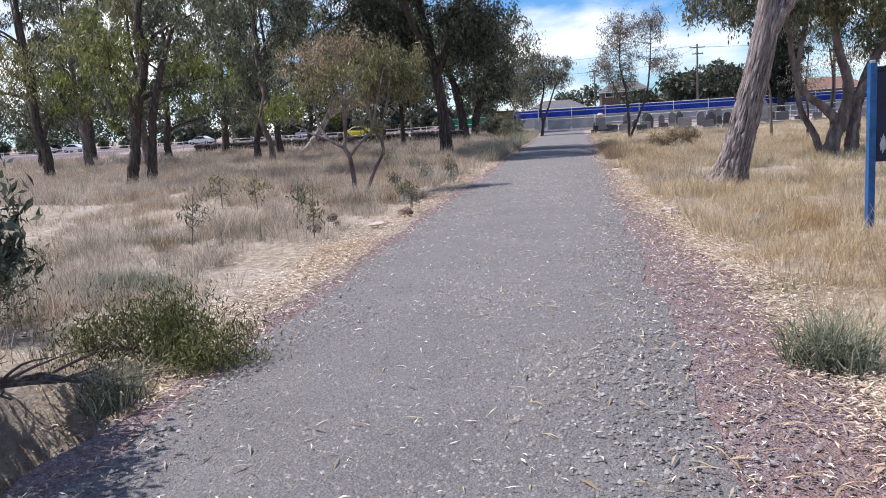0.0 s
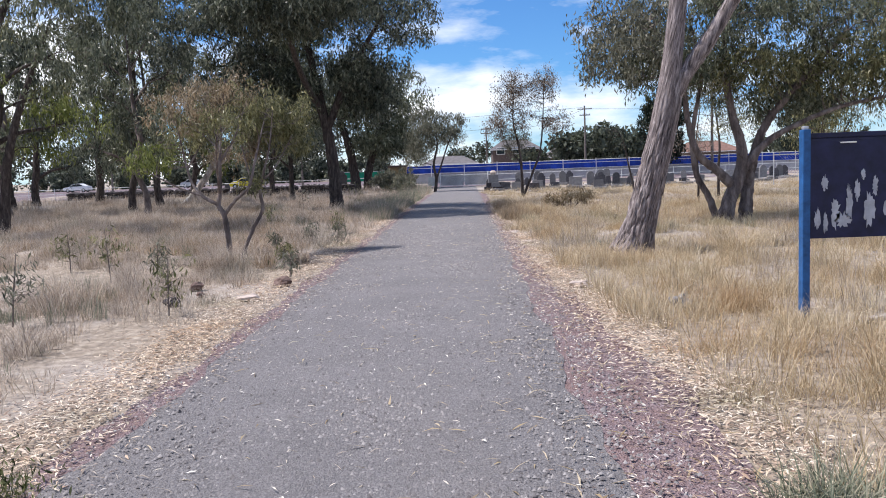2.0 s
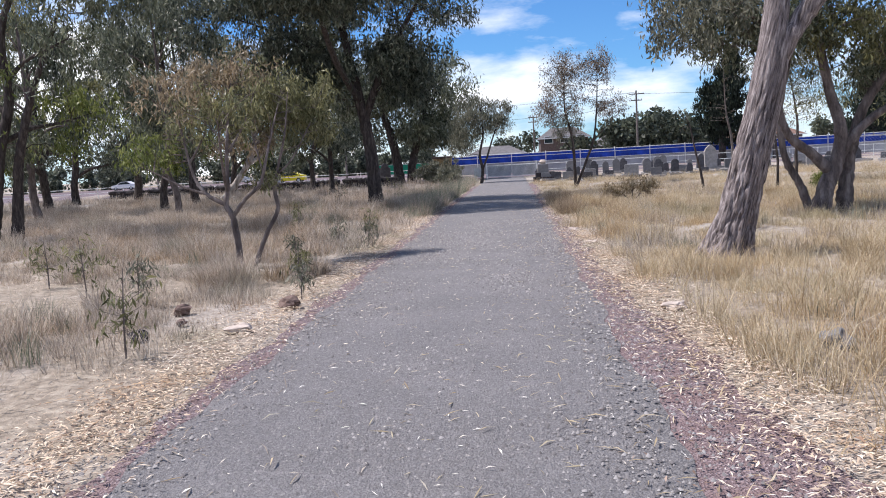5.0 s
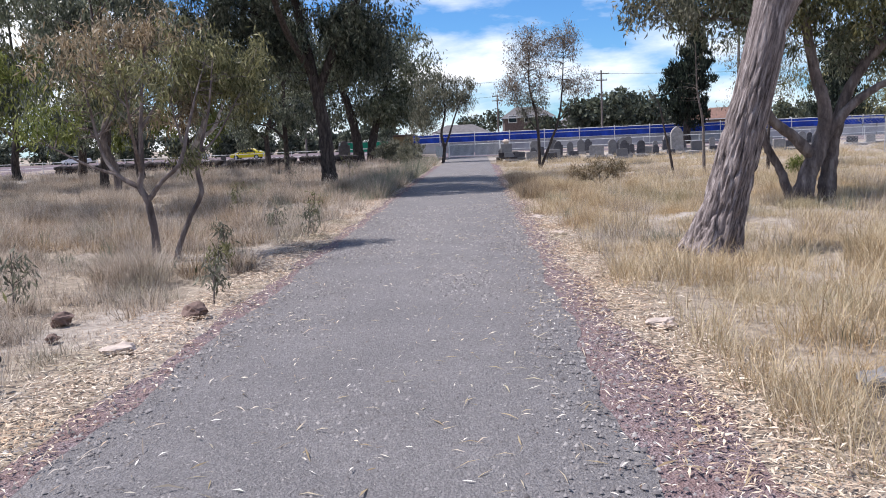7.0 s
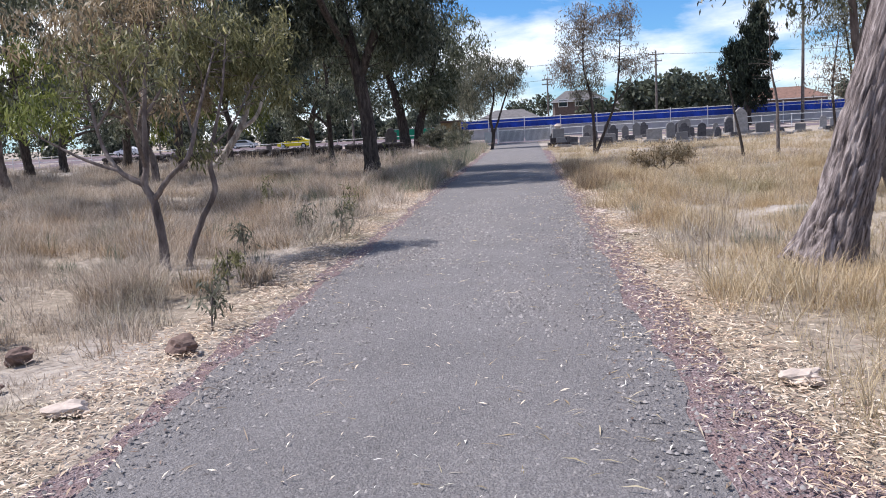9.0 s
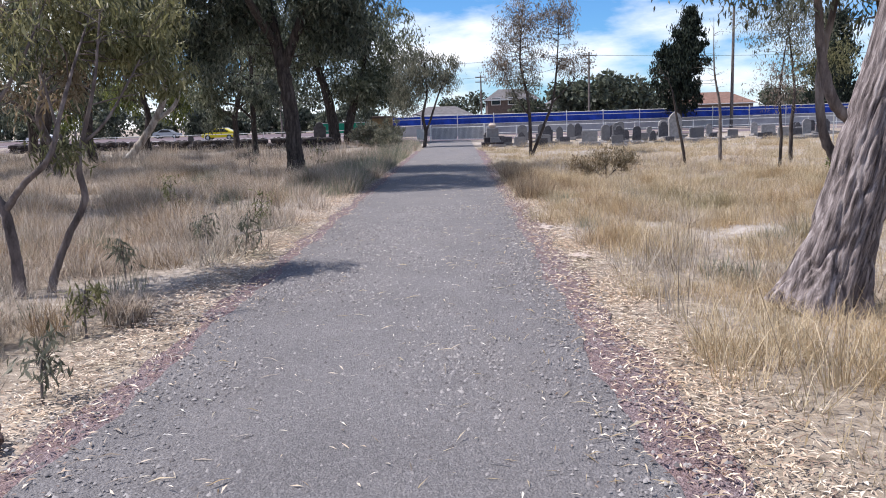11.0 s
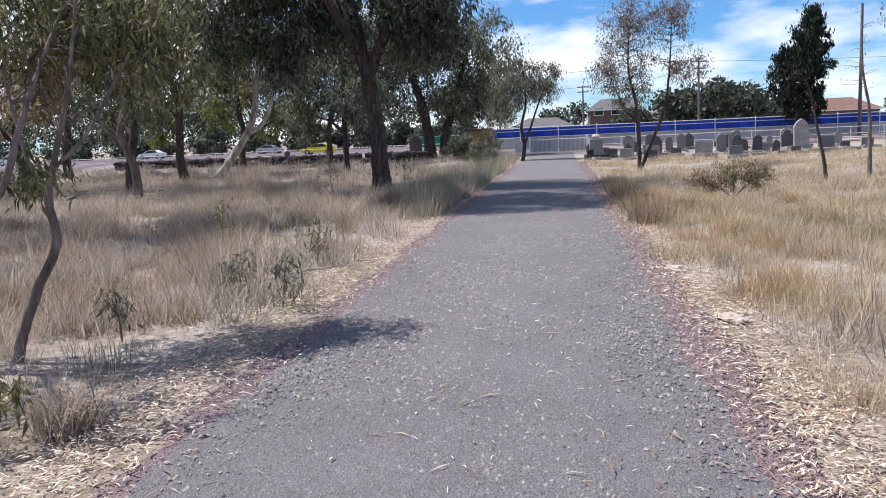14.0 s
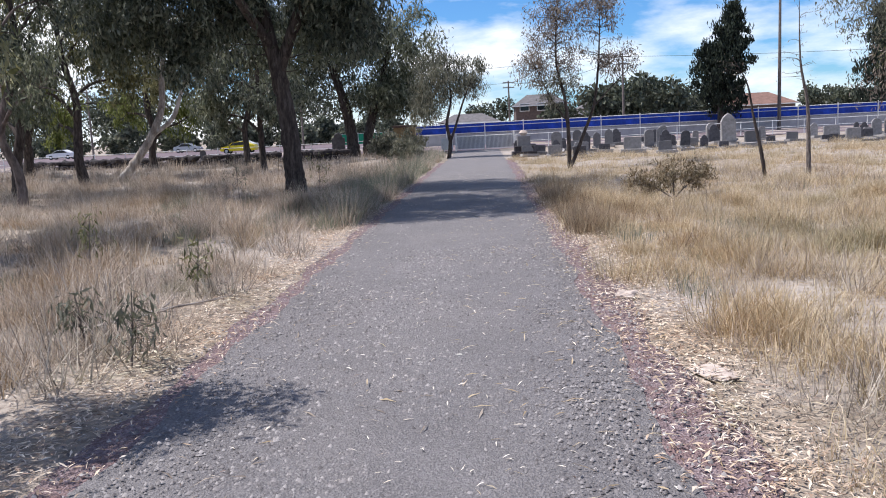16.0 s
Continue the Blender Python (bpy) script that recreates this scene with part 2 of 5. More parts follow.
M_YELLOW = plain("yellow_car_paint", (0.72, 0.6, 0.02), 0.3, spread=0.05)
M_GREENSHEET = plain("green_hoarding", (0.01, 0.22, 0.12), 0.7, spread=0.2, scale=1)
M_POLE = plain("weathered_timber_pole", (0.17, 0.145, 0.13), 0.9, spread=0.3, scale=3)
M_WIRE = plain("black_cable", (0.03, 0.03, 0.03), 0.6)


# ---- mesh tools ----
def mesh_np(name, verts, quads=None, tris=None, smooth=False):
    me = bpy.data.meshes.new(name)
    verts = np.asarray(verts, np.float32)
    parts, starts, at = [], [], 0
    for f, k in ((quads, 4), (tris, 3)):
        if f is not None and len(f):
            f = np.asarray(f, np.int32)
            parts.append(f.ravel())
            starts.append(at + np.arange(len(f), dtype=np.int32) * k)
            at += f.size
    loops, starts = np.concatenate(parts), np.concatenate(starts)
    me.vertices.add(len(verts))
    me.vertices.foreach_set("co", verts.ravel())
    me.loops.add(len(loops))
    me.loops.foreach_set("vertex_index", loops)
    me.polygons.add(len(starts))
    me.polygons.foreach_set("loop_start", starts)
    me.update(calc_edges=True)
    if smooth:
        me.polygons.foreach_set("use_smooth", np.ones(len(starts), bool))
    return me


def as_mesh(name, shape):
    if isinstance(shape, bmesh.types.BMesh):
        me = bpy.data.meshes.new(name)
        shape.to_mesh(me)
        shape.free()
        return me
    return shape


def part(name, shape, material, parent, label=""):
    me = as_mesh(name, shape)
    me.materials.clear()
    me.materials.append(material)
    ob = new(name, me)
    ob.parent = parent
    return tagged(ob, label)


def thing(name, x, y, z, label, category, group="", kind="", turn=0.0):
    ob = new(name)
    ob.matrix_world = pose(x, y, z, 0, 0, turn)
    return tagged(ob, label, category, group, kind)


def whole(name, shape, material, label, category="", kind="", m=None):
    me = as_mesh(name, shape)
    me.materials.append(material)
    ob = new(name, me)
    if m is not None:
        ob.matrix_world = m
    return tagged(ob, label, category, "", kind)


def box(sx, sy, sz, x=0, y=0, z=0, bevel=0.0, bm=None, m=None):
    """A box with its base centre at (x, y, z)."""
    bm = bm or bmesh.new()
    g = bmesh.ops.create_cube(bm, size=1)["verts"]
    bmesh.ops.scale(bm, vec=(sx, sy, sz), verts=g)
    bmesh.ops.translate(bm, vec=(x, y, z + sz / 2), verts=g)
    if m is not None:
        bmesh.ops.transform(bm, matrix=m, verts=g)
    if bevel:
        es = list({e for v in g for e in v.link_edges})
        bmesh.ops.bevel(bm, geom=es, offset=bevel, segments=2, affect="EDGES", profile=0.6)
    return bm


def rod(a, b, r0, r1=None, n=8, bm=None):
    bm = bm or bmesh.new()
    a, b = Vector(a), Vector(b)
    d = b - a
    g = bmesh.ops.create_cone(bm, cap_ends=True, segments=n, radius1=r0, radius2=r0 if r1 is None else r1, depth=d.length)["verts"]
    q = d.to_track_quat("Z", "Y").to_matrix().to_4x4()
    bmesh.ops.transform(bm, matrix=Matrix.Translation((a + b) / 2) @ q, verts=g)
    return bm


def tubes(lines, segs=7):
    """One set of arrays from polylines [(points, radii)]."""
    V, Q, at = [], [], 0
    ang = np.linspace(0, 2 * np.pi, segs, endpoint=False)
    for pts, rad in lines:
        pts, rad = np.asarray(pts, float), np.asarray(rad, float)
        tan = np.gradient(pts, axis=0)
        tan /= np.linalg.norm(tan, axis=1)[:, None] + 1e-9
        ref = np.array((0.31, 0.95, 0.05)) if abs(tan[:, 1]).mean() < 0.8 else np.array((0.95, 0.1, 0.3))
        u = np.cross(tan, ref)
        u /= np.linalg.norm(u, axis=1)[:, None] + 1e-9
        w = np.cross(tan, u)
        ring = pts[:, None, :] + rad[:, None, None] * (np.cos(ang)[None, :, None] * u[:, None, :] + np.sin(ang)[None, :, None] * w[:, None, :])
        n = len(pts)
        V.append(ring.reshape(-1, 3))
        i, j = np.meshgrid(np.arange(n - 1), np.arange(segs), indexing="ij")
        k = (j + 1) % segs
        Q.append(at + np.stack((i * segs + j, i * segs + k, (i + 1) * segs + k, (i + 1) * segs + j), -1).reshape(-1, 4))
        at += n * segs
    return np.concatenate(V), np.concatenate(Q)


def curve_points(ctrl, n):
    """A smooth line through control points (x, y, z, radius)."""
    c = np.asarray(ctrl, float)
    s = np.linspace(0, len(c) - 1, n)
    i = np.clip(s.astype(int), 0, len(c) - 2)
    f = (s - i)[:, None]
    p0, p1, p2, p3 = c[np.maximum(i - 1, 0)], c[i], c[i + 1], c[np.minimum(i + 2, len(c) - 1)]
    p = 0.5 * (2 * p1 + (p2 - p0) * f + (2 * p0 - 5 * p1 + 4 * p2 - p3) * f ** 2 + (3 * p1 - p0 - 3 * p2 + p3) * f ** 3)
    return p[:, :3], np.maximum(p[:, 3], 0.002)


def leaves(rng, where, length, wide, droop=1.0, up=0.0):
    """Narrow pointed leaves at the places given: one bent diamond each."""
    n = len(where)
    d = rng.normal(size=(n, 3)) * 0.6
    d[:, 2] += -droop + up
    d /= np.linalg.norm(d, axis=1)[:, None]
    s = np.cross(d, rng.normal(size=(n, 3)))
    s /= np.linalg.norm(s, axis=1)[:, None] + 1e-9
    L = (length * rng.uniform(0.6, 1.4, n))[:, None]
    W = L * wide * rng.uniform(0.7, 1.3, n)[:, None]
    bow = np.cross(d, s) * L * 0.12
    v = np.stack((where, where + d * L * 0.45 + s * W * 0.5 + bow, where + d * L, where + d * L * 0.45 - s * W * 0.5 + bow), 1).reshape(-1, 3)
    q = (np.arange(n)[:, None] * 4 + np.array((0, 1, 2, 3))[None, :])
    return v, q


def in_blob(rng, blob, n, shell=0.5):
    x, y, z, rx, ry, rz = blob
    d = rng.normal(size=(n, 3))
    d /= np.linalg.norm(d, axis=1)[:, None]
    return np.array((x, y, z)) + d * (rng.uniform(0, 1, n) ** shell)[:, None] * np.array((rx, ry, rz))


def tree(name, x, y, label, stems, blobs, m_bark, seed, clumps=90, per=60, leaf=0.14, wide=0.2, spread=0.45,
         droop=1.0, up=0.0, twig=0.02, segs=9, category="tree", group=""):
    """A tree: stems as lines of (x, y, z, radius) from its base; blobs of foliage as (x, y, z, rx, ry, rz, share, material)."""
    rng = np.random.default_rng(seed)
    top = thing(name, x, y, 0, label, category, group)
    nodes = []
    for ctrl in stems:
        p, r = curve_points(ctrl, 8 * len(ctrl))
        wob = rng.normal(size=p.shape) * r[:, None] * 0.05
        p = p + wob
        r = r * (1 + rng.normal(size=len(r)) * 0.04)
        v, q = tubes([(p, r)], segs + (4 if r[0] > 0.15 else 0))
        part("trunk", mesh_np("trunk", v, q, smooth=True), m_bark, top)
        k = len(p) // 3
        nodes.append(np.c_[p[k:], r[k:]])
    nodes = np.concatenate(nodes)
    twigs = []
    crowns = {}
    for bx, by, bz, rx, ry, rz, share, mat in blobs:
        n = max(3, int(clumps * share))
        c = in_blob(rng, (bx, by, bz, rx, ry, rz), n, 0.45)
        order = np.argsort(np.linalg.norm(c - nodes[:, :3].mean(0), axis=1))
        for i in order:
            d = c[i] - nodes[:, :3]
            dist = np.linalg.norm(d, axis=1)
            cost = dist + np.where(d[:, 2] < 0, -d[:, 2] * 0.8, 0) + 0.15 / (nodes[:, 3] * 20 + 0.1)
            j = int(np.argmin(cost))
            a = nodes[j]
            r0 = min(a[3] * 0.7, twig * (0.6 + 0.5 * dist[j]))
            mid = a[:3] + (c[i] - a[:3]) * 0.5 + rng.normal(size=3) * dist[j] * 0.12 + np.array((0, 0, dist[j] * 0.1))
            p, r = curve_points([(*a[:3], r0), (*mid, r0 * 0.75), (*c[i], r0 * 0.35)], 4)
            twigs.append((p, r))
            nodes = np.concatenate((nodes, np.c_[p[1:], r[1:]]))
        rep = np.repeat(c, per, 0)
        size = np.repeat(rng.uniform(0.55, 1.35, n), per)[:, None]
        where = rep + rng.normal(size=rep.shape) * spread * size * np.array((0.8, 0.8, 0.9))
        where[:, 2] += leaf * 0.5
        where[:, 2] = np.maximum(where[:, 2], min(0.25, leaf * 0.6))
        crowns.setdefault(mat.name, (mat, []))[1].append(where)
    v, q = tubes(twigs, 4)
    tagged(part("branchwork", mesh_np("branchwork", v, q, smooth=True), m_bark, top), kind="stuff")
    for mat, w in crowns.values():
        v, q = leaves(rng, np.concatenate(w), leaf, wide, droop, up)
        part("crown", mesh_np("crown", v, q), mat, top)
    return top


def blades(rng, base, height, width, lean, segs2=True, a=None):
    """Grass blades standing at base (n, 3): bent strips that taper to a point."""
    n = len(base)
    a = rng.uniform(0, 2 * np.pi, n) if a is None else a
    d = np.c_[np.cos(a), np.sin(a), np.zeros(n)]
    b = a + rng.uniform(-0.8, 0.8, n) + np.pi / 2
    s = np.c_[np.cos(b), np.sin(b), np.zeros(n)] * (width * rng.uniform(0.6, 1.4, n))[:, None]
    h, l = height[:, None], (lean * rng.uniform(0.2, 1.0, n) * height)[:, None]
    z = np.array((0, 0, 1.0))
    tip = base + d * l + z * h * (1 - 0.25 * (l / h) ** 2)
    if not segs2:
        v = np.stack((base - s, base + s, tip), 1).reshape(-1, 3)
        return v, None, np.arange(n)[:, None] * 3 + np.array((0, 1, 2))
    mid = base + d * l * 0.36 + z * h * 0.55
    v = np.stack((base - s, base + s, mid + s * 0.75, mid - s * 0.75, tip), 1).reshape(-1, 3)
    i = np.arange(n)[:, None] * 5
    return v, i + np.array((0, 1, 2, 3)), i + np.array((3, 2, 4))


def lie(x, y):
    """The lie of the land beside the path: low hummocks, level near it."""
    away = np.clip((np.abs(x + 0.6 - 0.0145 * y) - 1.7) / 3.0, 0, 1)
    # Hollow by the path, sunk this deep so that it lies in shade.
    pit = -0.75 * np.exp(-(((x + 2.98) / 0.66) ** 2 + ((y - 8.1) / 1.1) ** 2) ** 2)
    return pit + away * (0.05 * np.sin(x * 0.9 + y * 0.37) + 0.04 * np.sin(y * 1.1 - x * 0.45 + 1.3) + 0.025 * np.sin(x * 2.3 + y * 1.9))


def mid_x(y):
    return -0.6 + 0.0145 * y


# ---- ground, path, road ----
def ground():
    xs = np.unique(np.concatenate((np.linspace(-14, 14, 113), np.linspace(-60, 60, 61), [-2500, -800, -300, -120, 120, 300, 800, 2500])))
    ys = np.unique(np.concatenate((np.linspace(0, 50, 151), np.linspace(-20, 110, 66), [-600, -150, 150, 300, 800, 2800])))
    X, Y = np.meshgrid(xs, ys, indexing="ij")
    near = (np.abs(X) < 60) & (Y > -20) & (Y < 110)
    Z = np.where(near, lie(X, Y), 0) - 0.025
    n, m = X.shape
    i, j = np.meshgrid(np.arange(n - 1), np.arange(m - 1), indexing="ij")
    q = np.stack((i * m + j, (i + 1) * m + j, (i + 1) * m + j + 1, i * m + j + 1), -1).reshape(-1, 4)
    whole("ground", mesh_np("ground", np.stack((X, Y, Z), -1).reshape(-1, 3), q, smooth=True), M_GROUND,
          "dry grassland soil with pale bare patches", "ground", "structure")


def strip(y0, y1, left, right, z, n, wob, seed, cross=10, crown=0.0, wide=0.0):
    """A strip along the path with wavering edges, left and right of the path's middle line."""
    rng = np.random.default_rng(seed)
    ys = np.linspace(y0, y1, n)
    ph = rng.uniform(0, 6, 6)
    e = lambda k: wob * (np.sin(ys * 1.7 + ph[k]) + 0.6 * np.sin(ys * 4.1 + ph[k + 1]) + 0.4 * np.sin(ys * 9.3 + ph[k + 2]))
    l, r = mid_x(ys) + left + e(0), mid_x(ys) + right + wide * np.clip((19 - ys) / 7, 0, 1) + e(3)
    f = np.linspace(0, 1, cross)
    X = l[:, None] + (r - l)[:, None] * f
    Y = np.repeat(ys[:, None], cross, 1)
    Z = z + crown * (1 - (2 * f - 1) ** 4)[None, :] + 0 * X
    i, j = np.meshgrid(np.arange(n - 1), np.arange(cross - 1), indexing="ij")
    q = np.stack((i * cross + j, i * cross + j + 1, (i + 1) * cross + j + 1, (i + 1) * cross + j), -1).reshape(-1, 4)
    return mesh_np("strip", np.stack((X, Y, Z), -1).reshape(-1, 3), q, smooth=True)


ground()
whole("path", strip(-12, 80, -1.57, 1.57, -0.004, 900, 0.04, 3, 12, 0.022), M_PATH, "grey worn gravel-asphalt footpath with loose grit", "path", "structure")
whole("verge_1", strip(-12, 60, 1.38, 1.95, -0.012, 400, 0.06, 4, 5, 0.002, 0.4), M_VERGE, "reddish brown scoria gravel verge beside the path", "verge", "structure")
whole("verge_2", strip(-12, 60, -1.8, -1.38, -0.012, 400, 0.05, 5, 5, 0.002), M_VERGE, "narrow reddish gravel verge under fallen leaves", "verge", "structure")
whole("road", mesh_np("road", [(-160, 83, 0.004), (-7, 83, 0.004), (-4, 160, 0.004), (-260, 160, 0.004)], [(0, 1, 2, 3)]), M_ROAD,
      "wide mauve grey worn asphalt road", "road", "structure")
whole("cross_path", mesh_np("cross_path", [(-7, 80, 0.004), (60, 80, 0.004), (60, 130, 0.004), (-3.9, 130, 0.004)], [(0, 1, 2, 3)]), M_ROAD,
      "grey paved ground behind the graves", "pavement", "structure")


# ---- trees close to the path ----
def gum_trunk(rng):
    """The leaning trunk: ridged stringy bark and flared roots."""
    p, r = curve_points([(-0.05, 0, -0.1, 0.40), (0.02, 0, 0.18, 0.31), (0.16, 0, 0.7, 0.265), (0.34, 0, 1.4, 0.25), (0.52, 0, 2.1, 0.235),
                         (0.66, 0.0, 2.75, 0.235), (0.72, 0, 3.3, 0.19), (0.86, 0.05, 4.4, 0.16), (1.05, 0.1, 6.0, 0.13), (1.5, 0.2, 8.0, 0.07)], 210)
    n, segs = len(p), 150
    v, q = tubes([(p, r)], segs)
    v = v.reshape(n, segs, 3)
    ang = np.arange(segs) / segs * 2 * np.pi
    for i in range(n):
        z = p[i, 2]
        low = max(0.0, 1 - z / 3.4)
        for j in range(segs):
            tw = ang[j] + 0.08 * math.sin(z * 1.3) + 0.03 * math.sin(z * 4.1)
            w = Vector((math.cos(tw) * 3.0, math.sin(tw) * 3.0, z * 1.9))
            a = 1 - math.exp(-(noise.noise(w) / 0.14) ** 2)
            b = 1 - math.exp(-(noise.noise(Vector((w.x * 1.9 + 7, w.y * 1.9, z * 3.4))) / 0.16) ** 2)
            c = noise.noise(Vector((w.x * 4, w.y * 4, z * 9)))
            flare = max(0, 1 - z / 0.5) * 0.07 * (0.5 + 0.5 * math.sin(5 * ang[j] + 0.7))
            d = (a * 0.042 + b * 0.024 + c * 0.012 - 0.03) * (0.12 + 0.88 * low) + flare
            o = v[i, j] - p[i]
            v[i, j] += o / (np.linalg.norm(o) + 1e-9) * d
    return mesh_np("trunk", v.reshape(-1, 3), q, smooth=False)


def gum():
    top = tree("gum_tree", 3.62, 21.0, "leaning gum tree with stringy grey bark in dry grass",
               [[(0.68, 0, 2.75, 0.17), (1.0, -0.05, 3.3, 0.15), (1.45, -0.1, 3.95, 0.14), (2.2, -0.2, 5.2, 0.11), (3.0, -0.2, 6.8, 0.06)]],
               [(1.0, 0.2, 8.6, 2.6, 2.4, 1.5, 0.5, M_LEAF), (3.2, 0.2, 7.6, 2.2, 2.2, 1.5, 0.5, M_LEAF)], M_GUMBARK, 11, 70, 70, 0.15, 0.2, 0.4, twig=0.02)
    part("trunk", gum_trunk(np.random.default_rng(2)), M_GUMBARK, top, "furrowed fibrous bark")


gum()
tree("sapling", -4.46, 22.4, "young gum sapling with rusty and olive leaves",
     [[(0, 0, -0.1, 0.075), (0.0, 0, 0.4, 0.06), (-0.06, 0, 0.9, 0.055), (-0.16, 0, 1.12, 0.05), (-0.12, 0.03, 1.4, 0.042), (-0.1, 0.1, 2.1, 0.032), (-0.05, 0.3, 3.0, 0.02), (0, 0.5, 3.7, 0.008)],
      [(-0.16, 0, 1.12, 0.042), (-0.5, 0.05, 1.32, 0.035), (-0.75, 0.15, 1.65, 0.028), (-0.9, 0.2, 2.3, 0.02), (-1.0, 0.2, 2.95, 0.008)],
      [(-0.5, 0.05, 1.32, 0.026), (-0.95, 0, 1.5, 0.02), (-1.4, 0, 1.75, 0.012), (-1.9, 0.1, 1.98, 0.006)],
      [(-0.05, 0, 0.92, 0.04), (0.2, -0.05, 1.2, 0.034), (0.5, -0.05, 1.48, 0.03), (0.62, 0.1, 2.0, 0.024), (0.72, 0.4, 2.6, 0.014), (0.8, 0.7, 3.1, 0.006)],
      [(-0.11, 0.1, 2.0, 0.024), (0.2, 0.2, 2.5, 0.016), (0.4, 0.5, 3.2, 0.006)],
      [(-0.8, 0.15, 1.9, 0.02), (-0.5, 0.3, 2.5, 0.014), (-0.45, 0.4, 3.2, 0.006)],
      [(-0.13, 0.02, 1.35, 0.03), (0.0, -0.5, 1.9, 0.022), (0.2, -1.1, 2.5, 0.01)]],
     [(-0.6, 0.25, 3.25, 0.7, 0.7, 0.5, 0.2, M_RUST), (0.1, 0.5, 3.5, 0.75, 0.7, 0.38, 0.1, M_RUST), (0.3, 1.0, 3.3, 0.7, 0.7, 0.5, 0.09, M_OLIVE), (1.0, 1.2, 2.95, 0.8, 0.7, 0.55, 0.2, M_OLIVE), (-0.6, 0.5, 2.6, 0.85, 0.6, 0.5, 0.12, M_OLIVE),
      (0.25, -0.8, 2.75, 0.85, 0.65, 0.45, 0.13, M_OLIVE), (-0.6, -0.8, 2.95, 0.7, 0.6, 0.42, 0.08, M_RUST), (-1.6, 0.2, 2.1, 0.55, 0.5, 0.4, 0.13, M_BRIGHTLEAF), (-0.2, 0.7, 2.2, 1.0, 0.7, 0.35, 0.05, M_RUST), (0.3, 1.2, 3.0, 0.8, 0.7, 0.55, 0.1, M_OLIVE)],
     M_STEM, 21, 190, 40, 0.115, 0.19, 0.1, twig=0.011, segs=9, group="saplings by the path")
tree("sapling", -4.25, 22.7, "thin crooked gum sapling with olive leaves",
     [[(-0.04, 0, -0.1, 0.05), (0.08, 0, 0.25, 0.044), (0.25, 0, 0.6, 0.04), (0.46, 0, 0.98, 0.038), (0.43, 0, 1.35, 0.033), (0.5, 0.05, 1.7, 0.026), (0.66, 0.1, 2.3, 0.018), (0.74, 0.2, 3.0, 0.009)],
      [(0.36, 0, 1.38, 0.024), (0.2, 0.1, 1.75, 0.018), (0.05, 0.15, 2.4, 0.01)], [(0.41, 0.03, 1.55, 0.02), (0.75, 0.1, 1.85, 0.015), (1.1, 0.3, 2.5, 0.008)]],
     [(0.5, 0.9, 2.75, 0.7, 0.8, 0.45, 0.6, M_OLIVE), (0.3, 0.0, 1.5, 0.25, 0.3, 0.2, 0.07, M_OLIVE), (1.05, 1.0, 2.4, 0.45, 0.6, 0.35, 0.25, M_OLIVE), (0.1, 0.5, 2.2, 0.4, 0.5, 0.3, 0.12, M_RUST)],
     M_STEM, 22, 100, 42, 0.115, 0.2, 0.1, twig=0.009, segs=8, group="saplings by the path")
tree("multi_stemmed_gum", 7.8, 28.2, "many-stemmed gum with smooth grey-brown limbs",
     [[(-0.1, 0, -0.1, 0.25), (0.0, 0, 0.5, 0.2), (0.25, 0, 1.1, 0.17), (0.35, 0, 1.9, 0.14), (0.1, 0.1, 3.0, 0.11), (-0.1, 0.1, 4.6, 0.08), (0.2, 0, 6.8, 0.04)],
      [(0.1, 0, 0.9, 0.14), (-0.35, -0.1, 1.35, 0.12), (-0.9, -0.2, 1.8, 0.1), (-1.15, -0.2, 2.6, 0.08), (-1.4, -0.3, 3.9, 0.06), (-2.2, -0.3, 5.4, 0.03)],
      [(0.55, 0.3, -0.1, 0.2), (0.6, 0.3, 0.7, 0.17), (0.75, 0.3, 1.6, 0.14), (1.1, 0.2, 2.6, 0.11), (1.9, 0.1, 3.6, 0.09), (3.2, 0, 5.0, 0.05)],
      [(0.3, 0, 1.2, 0.12), (0.9, -0.1, 2.0, 0.1), (1.7, -0.3, 2.5, 0.075), (2.9, -0.4, 2.95, 0.055), (4.4, -0.5, 3.2, 0.03)],
      [(-0.15, 0.5, -0.1, 0.13), (-0.4, 0.5, 0.6, 0.1), (-0.75, 0.5, 1.3, 0.085), (-0.85, 0.5, 2.4, 0.07), (-0.6, 0.5, 4.0, 0.05), (-0.9, 0.5, 5.5, 0.03)]],
     [(-2.7, -0.2, 4.9, 1.6, 1.8, 1.3, 0.16, M_SILVER), (-0.6, 0.3, 5.9, 2.4, 2.4, 1.7, 0.2, M_LEAF), (2.4, 0, 5.6, 2.6, 2.4, 1.9, 0.22, M_LEAF),
      (3.9, -0.3, 4.0, 2.0, 1.7, 1.0, 0.15, M_OLIVE), (0.6, 0.2, 4.0, 1.8, 1.5, 0.7, 0.09, M_OLIVE), (1.8, 0.8, 3.3, 1.9, 1.2, 0.6, 0.09, M_LEAF), (-1.4, 0.2, 4.2, 1.7, 1.5, 0.8, 0.12, M_LEAF), (5.2, 0.3, 5.4, 2.0, 2.0, 1.5, 0.09, M_OLIVE)],
     M_STEM, 31, 860, 52, 0.15, 0.26, 0.19, twig=0.016, segs=9)
